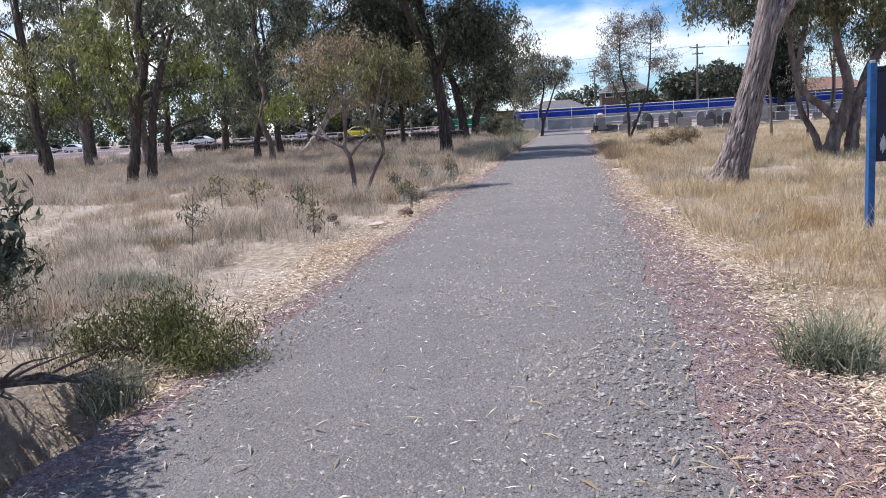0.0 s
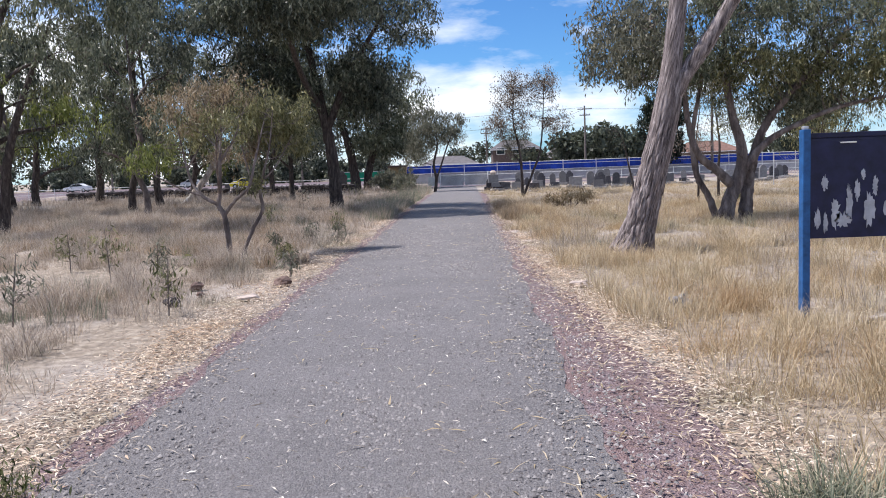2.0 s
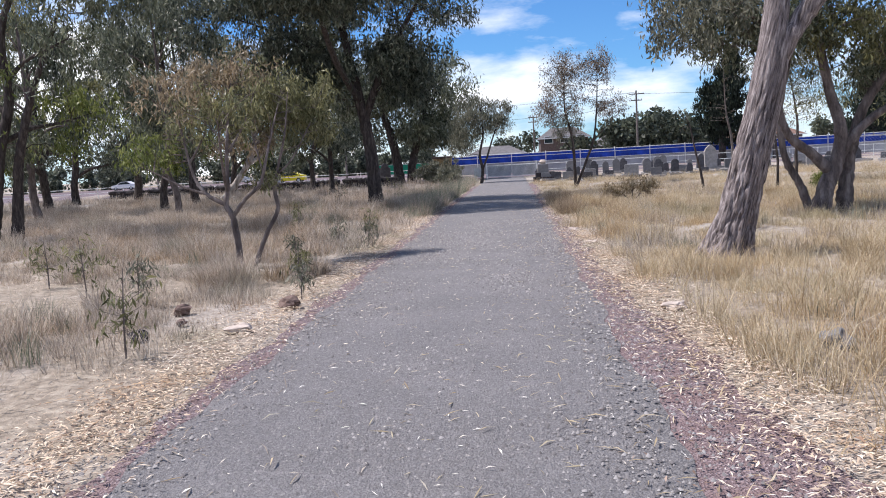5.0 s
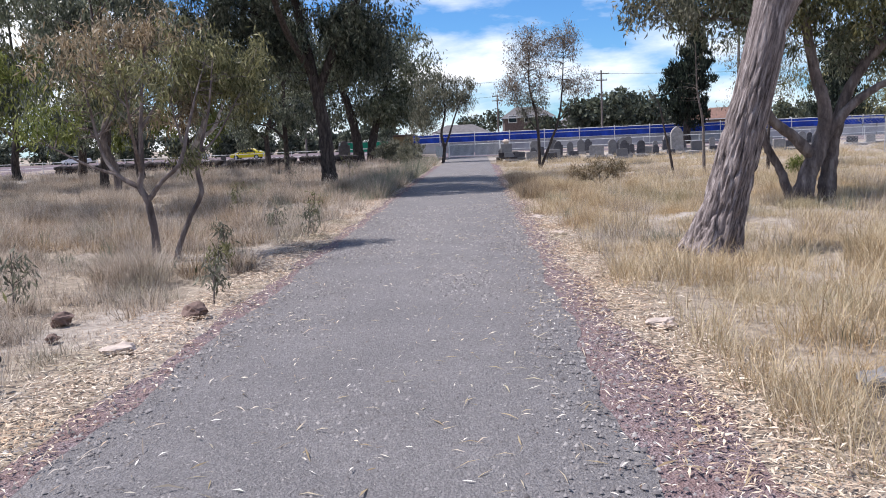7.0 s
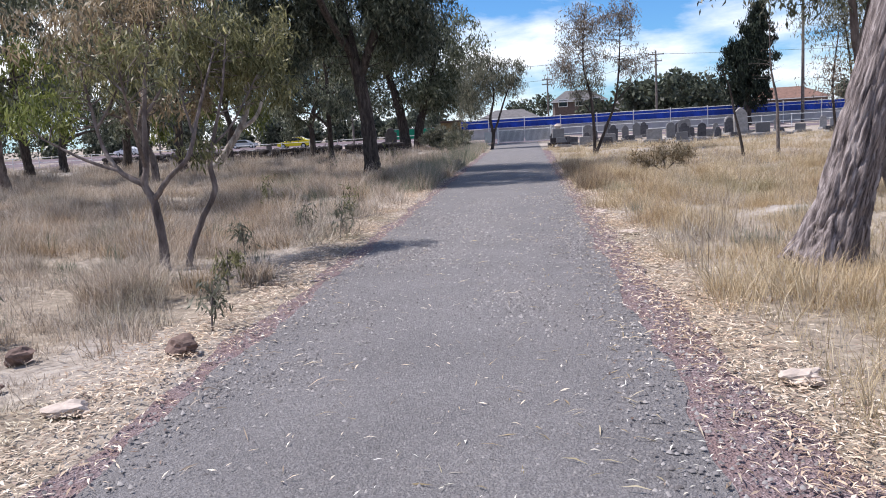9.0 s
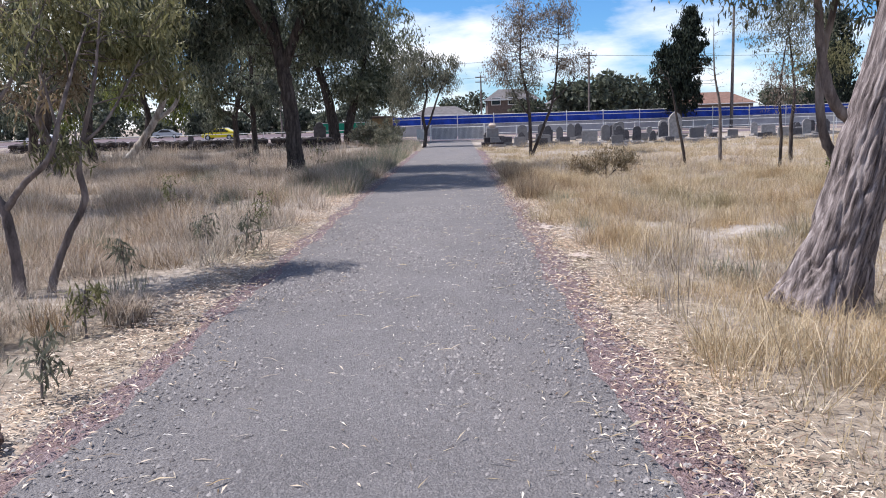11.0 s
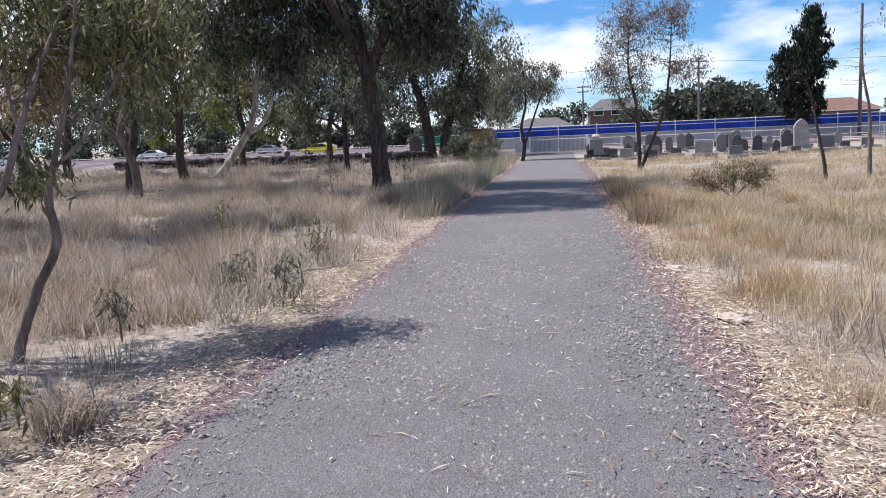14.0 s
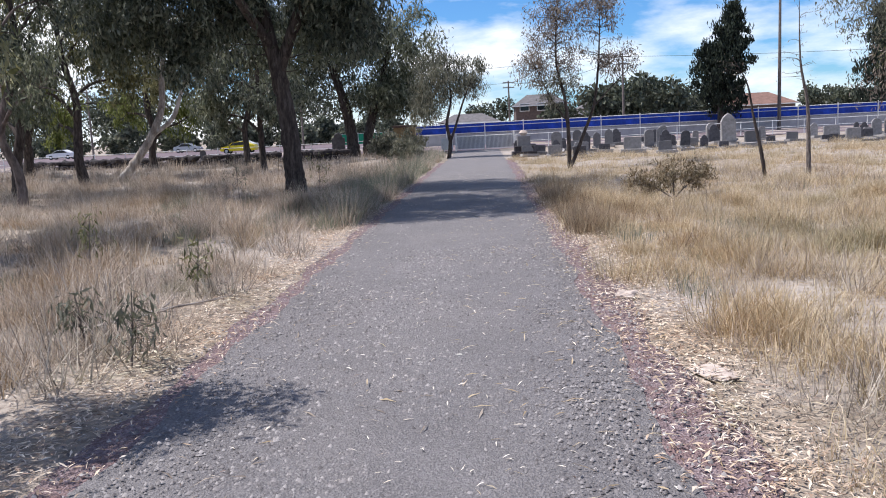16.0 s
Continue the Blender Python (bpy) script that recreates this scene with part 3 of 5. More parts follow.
tree("dark_leaved_tree", 13.2, 34.5, "small dark-leaved tree beside the wire fence", [[(0, 0, -0.1, 0.1), (0.05, 0, 1.0, 0.085), (-0.1, 0, 2.2, 0.06), (0.1, 0, 3.6, 0.03)],
     [(0.35, 0, -0.1, 0.08), (0.4, 0, 1.1, 0.07), (0.7, 0, 2.5, 0.03)]],
     [(0, 0, 2.7, 1.3, 1.3, 0.9, 0.6, M_OLIVE), (0.7, 0, 3.4, 1.3, 1.2, 0.8, 0.4, M_LEAF)], M_BARK, 35, 90, 50, 0.13, 0.22, 0.28)
tree("thin_tree", 9.3, 36.2, "thin young tree with few leaves in dry grass", [[(0, 0, -0.1, 0.05), (0.03, 0, 1.0, 0.042), (-0.05, 0, 2.2, 0.03), (0.1, 0, 3.6, 0.012)]],
     [(-0.1, 0, 2.3, 0.7, 0.6, 0.8, 1.0, M_PINK)], M_BARK, 36, 36, 26, 0.11, 0.2, 0.2, twig=0.01)
tree("big_gum", -5.2, 43.0, "large dark gum tree with hanging foliage",
     [[(0, 0, -0.1, 0.4), (0.0, 0, 0.5, 0.31), (-0.05, 0, 1.8, 0.265), (-0.22, 0, 3.4, 0.235), (-0.55, 0, 5.2, 0.2), (-0.95, 0.1, 7.4, 0.15), (-1.6, 0.2, 10.5, 0.1)],
      [(-0.25, 0, 3.6, 0.16), (0.4, -0.2, 5.0, 0.17), (1.4, -0.4, 6.8, 0.12), (2.6, -0.5, 8.6, 0.06)],
      [(-0.35, 0, 4.5, 0.07), (-1.5, -0.3, 6.2, 0.062), (-3.7, -0.5, 7.4, 0.045), (-6.2, -0.6, 8.4, 0.02)],
      [(-1.5, -0.3, 6.2, 0.04), (-2.4, -0.3, 5.8, 0.032), (-3.1, -0.3, 4.5, 0.015)],
      # Front limb out of view, added to carry the path-shading foliage.
      [(-0.4, 0, 4.4, 0.14), (-0.9, -2.2, 5.9, 0.12), (-1.0, -4.5, 7.6, 0.08), (-0.9, -6.4, 8.6, 0.04)]],
     [(-1.5, 0, 10.2, 4.2, 4.0, 2.6, 0.22, M_DARKLEAF), (2.6, -0.5, 8.8, 2.9, 3.0, 1.9, 0.16, M_DARKLEAF), (-5.6, -0.6, 8.6, 3.0, 3.0, 2.2, 0.17, M_DARKLEAF),
      # Next, an unseen dense blob on the front limb, added to shade the path.
      (-0.7, -5.7, 8.3, 3.6, 2.9, 1.4, 0.6, M_DARKLEAF), (1.5, 0.5, 6.2, 2.2, 2.4, 1.5, 0.11, M_DARKLEAF), (-4.0, 0, 5.6, 2.6, 2.4, 1.3, 0.1, M_DARKLEAF), (-0.2, 1.2, 4.6, 3.0, 1.6, 1.0, 0.07, M_LEAF),
      (-2.9, -0.3, 4.3, 0.8, 0.8, 1.0, 0.05, M_DARKLEAF), (1.9, 0, 4.8, 1.1, 1.0, 1.0, 0.07, M_DARKLEAF), (-4.8, 0, 4.9, 1.2, 1.1, 1.1, 0.06, M_LEAF), (-1.9, 0.5, 7.6, 2.0, 2.0, 1.4, 0.1, M_LEAF),
      (-1.5, -0.5, 5.4, 1.2, 1.1, 0.9, 0.07, M_DARKLEAF), (1.2, -0.5, 5.8, 1.2, 1.0, 0.9, 0.07, M_DARKLEAF), (-3.2, -0.6, 6.6, 1.6, 1.4, 0.9, 0.08, M_DARKLEAF)],
     M_BARK, 41, 850, 58, 0.2, 0.28, 0.25, twig=0.02, segs=12)
tree("twin_trunk_gum", -8.0, 78.0, "large twin-trunked dark gum by the road",
     [[(-0.5, 0, -0.1, 0.5), (-0.6, 0, 1.5, 0.42), (-1.0, 0, 4.0, 0.34), (-2.0, 0, 7.5, 0.2), (-2.6, 0, 11, 0.08)], [(0.5, 0, -0.1, 0.4), (0.7, 0, 1.8, 0.34), (1.6, 0, 4.6, 0.26), (2.6, 0, 8.0, 0.12)]],
     [(-2.5, 0, 8.2, 5.0, 4, 3.6, 0.4, M_DARKLEAF), (3.0, 0, 7.2, 3.6, 3.5, 3.4, 0.32, M_LEAF), (-4.5, 0, 5.0, 3.6, 3, 1.7, 0.14, M_DARKLEAF), (2.6, 0, 4.2, 3.0, 3, 1.4, 0.24, M_LEAF)],
     M_BARK, 42, 400, 60, 0.34, 0.28, 0.45, twig=0.02)
tree("weeping_gum", -1.25, 66.0, "small weeping gum with grey-green drooping leaves",
     [[(0, 0, -0.1, 0.13), (0.15, 0, 0.9, 0.11), (0.0, 0, 2.0, 0.09), (0.3, 0, 3.4, 0.06), (0.2, 0, 5.2, 0.025)], [(0.1, 0, 0.8, 0.08), (0.5, 0, 1.8, 0.07), (1.0, 0, 3.2, 0.05), (1.6, 0, 4.6, 0.02)]],
     [(-0.2, 0, 4.6, 1.8, 1.6, 1.4, 0.5, M_SILVER), (1.3, 0, 4.4, 1.2, 1.3, 1.3, 0.25, M_SILVER), (-1.2, 0, 2.9, 1.1, 1.2, 1.0, 0.25, M_SILVER)],
     M_BARK, 43, 200, 60, 0.22, 0.18, 0.24, droop=1.6, twig=0.014)
tree("pink_gum", 3.9, 50.0, "slender twin-stemmed gum with sparse pinkish leaves",
     [[(0, 0, -0.1, 0.085), (0.0, 0, 1.2, 0.075), (-0.1, 0, 2.6, 0.06), (-0.4, 0, 4.2, 0.04), (-0.2, 0, 6.8, 0.014)], [(0.05, 0, 0.0, 0.075), (0.55, 0, 1.2, 0.065), (1.0, 0, 2.4, 0.05), (1.2, 0, 4.0, 0.035), (1.3, 0, 6.2, 0.012)],
      [(-0.05, 0, 1.8, 0.04), (-0.6, 0, 2.6, 0.03), (-1.2, 0, 3.9, 0.012)], [(0.9, 0, 2.2, 0.03), (1.6, 0, 2.9, 0.022), (2.3, 0, 3.6, 0.01)]],
     [(-0.4, 0, 5.5, 1.2, 1.1, 1.2, 0.34, M_PINK), (1.2, 0, 5.9, 1.0, 0.9, 1.0, 0.24, M_PINK), (-1.15, 0, 3.9, 0.95, 0.8, 0.9, 0.22, M_PINK), (1.9, 0, 4.0, 0.9, 0.8, 0.8, 0.14, M_PINK), (-0.3, 0, 2.9, 0.9, 0.7, 0.8, 0.16, M_SILVER), (0.5, 0, 4.2, 1.2, 0.8, 0.8, 0.1, M_PINK)],
     M_BARK, 44, 300, 32, 0.13, 0.22, 0.16, twig=0.013)
tree("cypress", 23.0, 95.0, "tall dense dark green cypress", [[(0, 0, -0.1, 0.4), (0, 0, 2, 0.35), (0.1, 0, 6, 0.2), (0.9, 0, 10, 0.05)]],
     [(0.2, 0, 3.0, 2.0, 2.0, 1.9, 0.22, M_CYPRESS), (-0.3, 0, 4.6, 2.5, 2.4, 1.9, 0.26, M_CYPRESS), (0.5, 0, 6.2, 2.5, 2.4, 1.9, 0.26, M_CYPRESS), (-0.9, 0, 6.7, 1.2, 1.4, 1.3, 0.1, M_CYPRESS),
      (0.9, 0, 8.2, 1.8, 1.8, 1.7, 0.18, M_CYPRESS), (1.2, 0, 10.2, 1.1, 1.1, 1.5, 0.1, M_CYPRESS)],
     M_BARK, 45, 300, 60, 0.36, 0.32, 0.26, droop=0.0, up=1.6)
tree("cypress", 41.0, 102.0, "broad dark cypress near the boundary fence", [[(0, 0, -0.1, 0.4), (0, 0, 2, 0.35), (0.1, 0, 6, 0.2), (0.2, 0, 8, 0.05)]],
     [(0, 0, 4.0, 3.2, 3, 2.6, 0.4, M_CYPRESS), (0.1, 0, 7.0, 2.6, 2.4, 2.6, 0.4, M_CYPRESS), (0.3, 0, 9.8, 1.5, 1.4, 1.8, 0.2, M_CYPRESS)], M_BARK, 46, 200, 50, 0.42, 0.35, 0.4, droop=0.0, up=1.4)


# ---- bare and dead young trees on the dry grass ----
tree("dead_sapling", 7.85, 40.0, "leaning bare dead sapling in dry grass", [[(0, 0, -0.1, 0.055), (-0.12, 0, 0.7, 0.048), (-0.32, 0, 1.6, 0.035), (-0.5, 0, 2.5, 0.02), (-0.9, 0, 3.2, 0.006)]],
     [(-0.6, 0, 2.7, 0.7, 0.5, 0.6, 1.0, M_PINK)], M_BARK, 51, 14, 2, 0.08, 0.2, 0.1, twig=0.008)
tree("dead_sapling", 8.95, 40.0, "tall bare grey dead sapling with twigs", [[(0, 0, -0.1, 0.065), (-0.02, 0, 0.9, 0.055), (-0.06, 0, 1.9, 0.042), (-0.25, 0, 3.0, 0.026), (-0.3, 0, 4.6, 0.006)]],
     [(-0.4, 0, 2.8, 0.6, 0.5, 1.0, 0.7, M_PINK), (-0.2, 0, 4.0, 0.4, 0.3, 0.6, 0.3, M_PINK)], M_DEAD, 52, 26, 2, 0.08, 0.2, 0.1, twig=0.008)
tree("thin_tree", 11.6, 41.0, "thin young gum with wispy grey leaves", [[(0, 0, -0.1, 0.07), (0.0, 0, 1.2, 0.06), (0.05, 0, 2.4, 0.045), (-0.2, 0, 4.2, 0.02)]],
     [(-0.3, 0, 4.6, 1.6, 1.3, 1.3, 0.7, M_SILVER), (0.8, 0, 3.2, 1.2, 0.9, 0.7, 0.3, M_OLIVE)], M_BARK, 53, 150, 44, 0.13, 0.2, 0.25, twig=0.01)


# ---- the stand of trees across the grass ----
STAND = [(-15.7, 32.6, 12.0, 0.21, 1), (-16.4, 47.5, 11.0, 0.2, 2), (-14.3, 44.0, 10.0, 0.16, 3), (-18.0, 56.0, 11.0, 0.24, 4), (-26.0, 65.5, 12.5, 0.3, 5),
         (-33.0, 70.0, 13.0, 0.3, 6), (-29.5, 60.0, 12.5, 0.3, 7), (-29.3, 52.0, 12.0, 0.26, 8), (-40.0, 70.0, 13.0, 0.35, 9), (-21.0, 72.0, 11.5, 0.25, 10), (-10.8, 61.0, 10.0, 0.18, 11),
         (-22.3, 46.5, 12.0, 0.2, 12), (-24.0, 40.0, 12.5, 0.24, 13), (-34.5, 55.0, 13.0, 0.3, 14), (-14.2, 70.0, 11.0, 0.22, 15)]


def stand_tree(x, y, h, r, k, m_bark, a, b, low, more=(), second=None, lean=None):
    """A gum of the stand: a wavering trunk, limbs leaving it all round, and a pad of hanging foliage on each."""
    g = random.Random(k)
    ln, wob = g.uniform(-1.1, 1.1) if lean is None else lean, [(g.uniform(-0.22, 0.22), g.uniform(-0.2, 0.2)) for _ in range(7)]
    fr = (0, 0.1, 0.22, 0.36, 0.52, 0.72, 0.95)
    spine = [(ln * f + wob[i][0] * min(1, f * 6), wob[i][1] * min(1, f * 6), h * f if i else -0.1, r * (1.15, 0.92, 0.82, 0.7, 0.55, 0.36, 0.1)[i]) for i, f in enumerate(fr)]
    at = lambda f: [np.interp(f, fr, [p[i] for p in spine]) for i in range(4)]
    stems, pads = [spine], [(spine[-1][0], spine[-1][1], h * 0.93, 1.7, 1.6, 1.1, 0.13, a)]
    turn = g.uniform(0, 6.28)
    if second:
        stems.append(second)
    for i in range(7):
        f = 0.17 + 0.085 * i + g.uniform(-0.03, 0.03)
        p = at(f)
        turn += 2.4 + g.uniform(-0.5, 0.5)
        out, rise = h * g.uniform(0.16, 0.28), h * g.uniform(0.06, 0.2)
        c, s = math.cos(turn), math.sin(turn) * 0.8
        q = p[3] * 0.55
        e = (p[0] + c * out, p[1] + s * out, p[2] + rise)
        stems.append([(p[0], p[1], p[2], q), (p[0] + c * out * 0.35, p[1] + s * out * 0.35, p[2] + rise * 0.55, q * 0.8),
                      (p[0] + c * out * 0.7 + g.uniform(-0.2, 0.2), p[1] + s * out * 0.7, p[2] + rise * 0.75, q * 0.55), (*e, q * 0.2)])
        m = low if i < 2 and low else (a if i % 2 else b)
        pads.append((e[0], e[1], e[2] + 0.2, g.uniform(1.2, 1.8), g.uniform(1.1, 1.6), g.uniform(0.75, 1.1), 0.1, m))
        pads.append((p[0] + c * out * 0.75, p[1] + s * out * 0.75, e[2] - 1.0, 1.0, 1.0, 0.7, 0.03, m))
    for px, py, pz, prx, pry, prz, share in more:
        pads.append((px, py, pz, prx, pry, prz, share, a))
    return tree("gum_tree", x, y, "gum tree with dark trunk and hanging green leaves" if m_bark is M_BARK else "gum tree with brown smooth limbs and hanging green leaves",
                stems, pads, m_bark, 100 + k, 230, 46, 0.19 if y < 45 else 0.27, 0.27, 0.22, droop=1.2, twig=0.018, segs=7, group="stand of gum trees")


for sx, sy, sh, sr, k in STAND:
    pick = ((M_LEAF, M_DARKLEAF, None), (M_LEAF, M_OLIVE, M_BRIGHTLEAF), (M_DARKLEAF, M_LEAF, None))[k % 3]
    stand_tree(sx, sy, sh, sr, k, M_STEM if k in (3, 8, 12) else M_BARK, *pick,
               # Tree 1 gets extra pads, added to cast shade on the field.
               more=((4.2, 0.0, 7.6, 2.4, 2.8, 1.2, 0.45), (2.6, 2.6, 9.0, 2.0, 2.0, 1.3, 0.3)) if k == 1 else (),
               second=[(0.7, 0.2, -0.1, 0.21), (0.85, 0.2, 1.0, 0.17), (1.15, 0.1, 2.6, 0.14), (1.9, 0.0, 4.6, 0.1), (2.9, 0.2, 7.0, 0.04)] if k == 1 else None, lean=2.6 if k == 1 else None)
tree("pale_gum", -17.2, 58.0, "gum with a pale leaning smooth trunk", [[(0, 0, -0.1, 0.26), (0.7, 0, 0.7, 0.22), (1.7, 0, 2.0, 0.19), (2.4, 0, 3.4, 0.16), (2.6, 0, 5.2, 0.12), (3.2, 0, 7.5, 0.05)],
     [(1.9, 0, 2.2, 0.13), (2.9, 0, 2.9, 0.11), (3.5, 0, 4.2, 0.08), (4.3, 0, 6, 0.03)]],
     [(2.8, 0, 7.0, 2.4, 2.0, 1.7, 0.5, M_LEAF), (4.3, 0, 5.4, 1.7, 1.6, 1.1, 0.25, M_LEAF), (1.0, 0, 5.2, 1.6, 1.5, 1.0, 0.25, M_OLIVE)], M_PALEBARK, 130, 150, 44, 0.22, 0.2, 0.34)


# ---- noticeboard ----
def noticeboard():
    t = thing("noticeboard", 3.84, 14.0, 0, "navy noticeboard on blue timber posts with torn posters", "sign")
    for k, px in enumerate((0.0, 1.75)):
        p = part("post", box(0.075, 0.11, 2.1, px, 0, -0.15, 0.008), M_BLUE, t, "bright blue painted post")
        part("post_cap", box(0.05, 0.07, 0.035, px, 0, 1.95, 0.012), M_GALV, p)
    part("panel", box(1.665, 0.05, 1.02, 0.875, 0.0, 0.84, 0.008), M_NAVY, t, "dark navy painted panel")
    part("frame", box(1.665, 0.075, 0.05, 0.875, 0, 1.86, 0.006), M_NAVY, t)
    part("light_strip", box(0.16, 0.02, 0.014, 0.42, -0.037, 1.80, 0.004), M_WHITE, t)
    rng = random.Random(8)
    for cx, cz, w, h in ((0.19, 1.4, 0.07, 0.15), (0.12, 1.04, 0.06, 0.2), (0.2, 1.0, 0.05, 0.2), (0.3, 1.1, 0.1, 0.3), (0.38, 1.02, 0.16, 0.16), (0.44, 1.2, 0.07, 0.36), (0.52, 1.32, 0.05, 0.2), (0.64, 1.12, 0.11, 0.34), (0.58, 1.48, 0.04, 0.1),
                         (0.7, 1.35, 0.06, 0.2), (0.88, 1.15, 0.16, 0.34), (1.0, 1.35, 0.06, 0.24), (1.18, 1.08, 0.16, 0.22), (1.42, 1.28, 0.1, 0.3)):
        bm = bmesh.new()
        ring = []
        for k in range(26):
            a = k / 26 * 2 * math.pi
            s = rng.uniform(0.45, 1.1) if k % 2 else rng.uniform(0.75, 1.15)
            ring.append((cx + math.cos(a) * w * 0.55 * s, cz + math.sin(a) * h * 0.55 * s))
        f = bm.faces.new([bm.verts.new((x, -0.027, z)) for x, z in ring])
        g = bmesh.ops.extrude_face_region(bm, geom=[f])["geom"]
        bmesh.ops.translate(bm, vec=(0, -0.003, 0), verts=[q for q in g if isinstance(q, bmesh.types.BMVert)])
        part("poster_scrap", bm, M_PAPER, t)


noticeboard()


# ---- fences and gate ----
def rail_fence(name, x0, y0, x1, y1, step, label, heights, r, mat, top, m_panel=None, zp=(0, 0), m_low=None):
    d = Vector((x1 - x0, y1 - y0, 0))
    n = max(1, round(d.length / step))
    u = d / n
    t = thing(name, x0, y0, 0, label, "fence", turn=math.degrees(math.atan2(d.y, d.x)))
    L = d.length / n
    post = rod((0, 0, -0.1), (0, 0, top), r, n=7)
    pm = as_mesh("post", post)
    pm.materials.append(mat)
    for i in range(n + 1):
        o = new("post", pm)
        o.parent, o.location = t, (i * L, 0, 0)
    for h in heights:
        part("rail", rod((0, 0, h), (d.length, 0, h), r * 0.7, n=6), mat, t)
    if m_panel:
        pm2 = as_mesh("panel", box(L - 0.06, 0.012, zp[1] - zp[0], L / 2, r + 0.01, zp[0]))
        pm2.materials.append(m_panel)
        for i in range(n):
            o = new("panel", pm2)
            o.parent, o.location = t, (i * L, 0, 0)
    if m_low:
        pm3 = as_mesh("lower_panel", box(L - 0.06, 0.012, zp[0] - 0.12, L / 2, r + 0.01, 0.06))
        pm3.materials.append(m_low)
        for i in range(n):
            o = new("lower_panel", pm3)
            o.parent, o.location = t, (i * L, 0, 0)
    return t


rail_fence("boundary_fence", -6.0, 97, 60, 97, 3.6, "steel boundary fence with blue shade cloth", (2.05, 1.15, 1.75), 0.045, M_WHITE, 2.2, M_BLUECLOTH, (1.15, 2.0), M_GREYPANEL)
rail_fence("cemetery_railing", 3.4, 80, 52, 84, 2.4, "low pale pipe railing round the graves", (1.0, 0.5), 0.03, M_WHITE, 1.05)
rail_fence("road_railing", -110, 86, -8.0, 86, 2.6, "long pale pipe railing beside the road", (1.0, 0.55), 0.035, M_WHITE, 1.1)
rail_fence("green_hoarding", -19, 136, -11, 136, 2.5, "green temporary hoarding by the road", (1.6,), 0.04, M_GALV, 1.7, M_GREENSHEET, (0.1, 1.6))


def wire_fence():
    t = rail_fence("wire_fence", 18.6, 53, 48, 46, 3.0, "grey chain-link fence on steel posts", (1.75,), 0.03, M_GALV, 1.85)
    L = math.hypot(29.4, 7)
    bm = bmesh.new()
    s = 0.16
    for k in range(int(L / s) + 12):
        for sg in (1, -1):
            a, b = k * s, k * s + sg * 1.7
            if 0 <= min(a, b) and max(a, b) <= L:
                rod((a, 0, 0.05), (b, 0, 1.75), 0.004, n=3, bm=bm)
    part("mesh_wire", bm, M_GALV, t)


wire_fence()


def gate():
    t = thing("gate", -1.0, 79.5, 0, "pale mesh double gate across the path's end", "gate")
    for k in range(2):
        leaf = part("gate_leaf", rod((k * 2.1, 0, 1.05), (k * 2.1 + 2.05, 0, 1.05), 0.025), M_WHITE, t)
        for h in (0.1,):
            part("bar", rod((k * 2.1, 0, h), (k * 2.1 + 2.05, 0, h), 0.025), M_WHITE, leaf)
        for i in range(22):
            part("bar", rod((k * 2.1 + 0.02 + i * 0.096, 0, 0.1), (k * 2.1 + 0.02 + i * 0.096, 0, 1.05), 0.012, n=5), M_WHITE, leaf)
        part("mesh_infill", box(1.98, 0.012, 0.86, k * 2.1 + 1.03, 0.03, 0.14), M_GREYPANEL, leaf)
    for px in (-0.08, 4.23):
        part("gate_post", rod((px, 0, -0.1), (px, 0, 1.3), 0.06), M_WHITE, t)
    s = thing("white_sign", -1.7, 77.6, 0, "plain white notice panel by the gate", "sign", turn=-60)
    part("panel", box(1.7, 0.03, 0.85, 0, 0, 0.15, 0.01), M_WHITE, s)
    for px in (-0.5, 0.5):
        part("leg", box(0.05, 0.05, 0.3, px, 0.045, -0.1), M_GALV, s)


gate()


def gate_pillar():
    t = thing("gate_pillar", -5.2, 84, 0, "square ochre and brown gate pillar", "pillar")
    part("shaft", box(1.7, 1.5, 2.0, 0, 0, -0.05, 0.03), M_OCHRE, t)
    part("cap", box(1.9, 1.7, 0.18, 0, 0, 1.95, 0.04), M_BRICK, t)
    part("base", box(1.9, 1.7, 0.25, 0, 0, -0.1, 0.03), M_BRICK, t)


gate_pillar()


def stone_wall():
    t = thing("bluestone_wall", -36, 82, 0, "low dark rubble bluestone wall along the grass", "wall")
    rng = random.Random(4)
    shapes = []
    for k in range(8):
        bm = bmesh.new()
        bmesh.ops.create_icosphere(bm, subdivisions=1, radius=0.5)
        for v in bm.verts:
            v.co *= rng.uniform(0.75, 1.1)
        shapes.append(as_mesh("stone", bm))
        shapes[-1].materials.append(M_DARKSTONE)
    x = 0
    while x < 28:
        w = rng.uniform(0.5, 1.1)
        for lay in range(2):
            if lay == 1 and rng.random() < 0.15:
                continue
            o = new("stone", rng.choice(shapes))
            o.parent = t
            o.location = (x + rng.uniform(-0.1, 0.1), rng.uniform(-0.15, 0.15) - x * 0.36, 0.2 + lay * 0.34)
            o.scale = (w * 1.25, 0.6, rng.uniform(0.42, 0.62))
            o.rotation_euler = (0, 0, rng.uniform(-0.3, 0.3))
        x += w * 0.52


stone_wall()


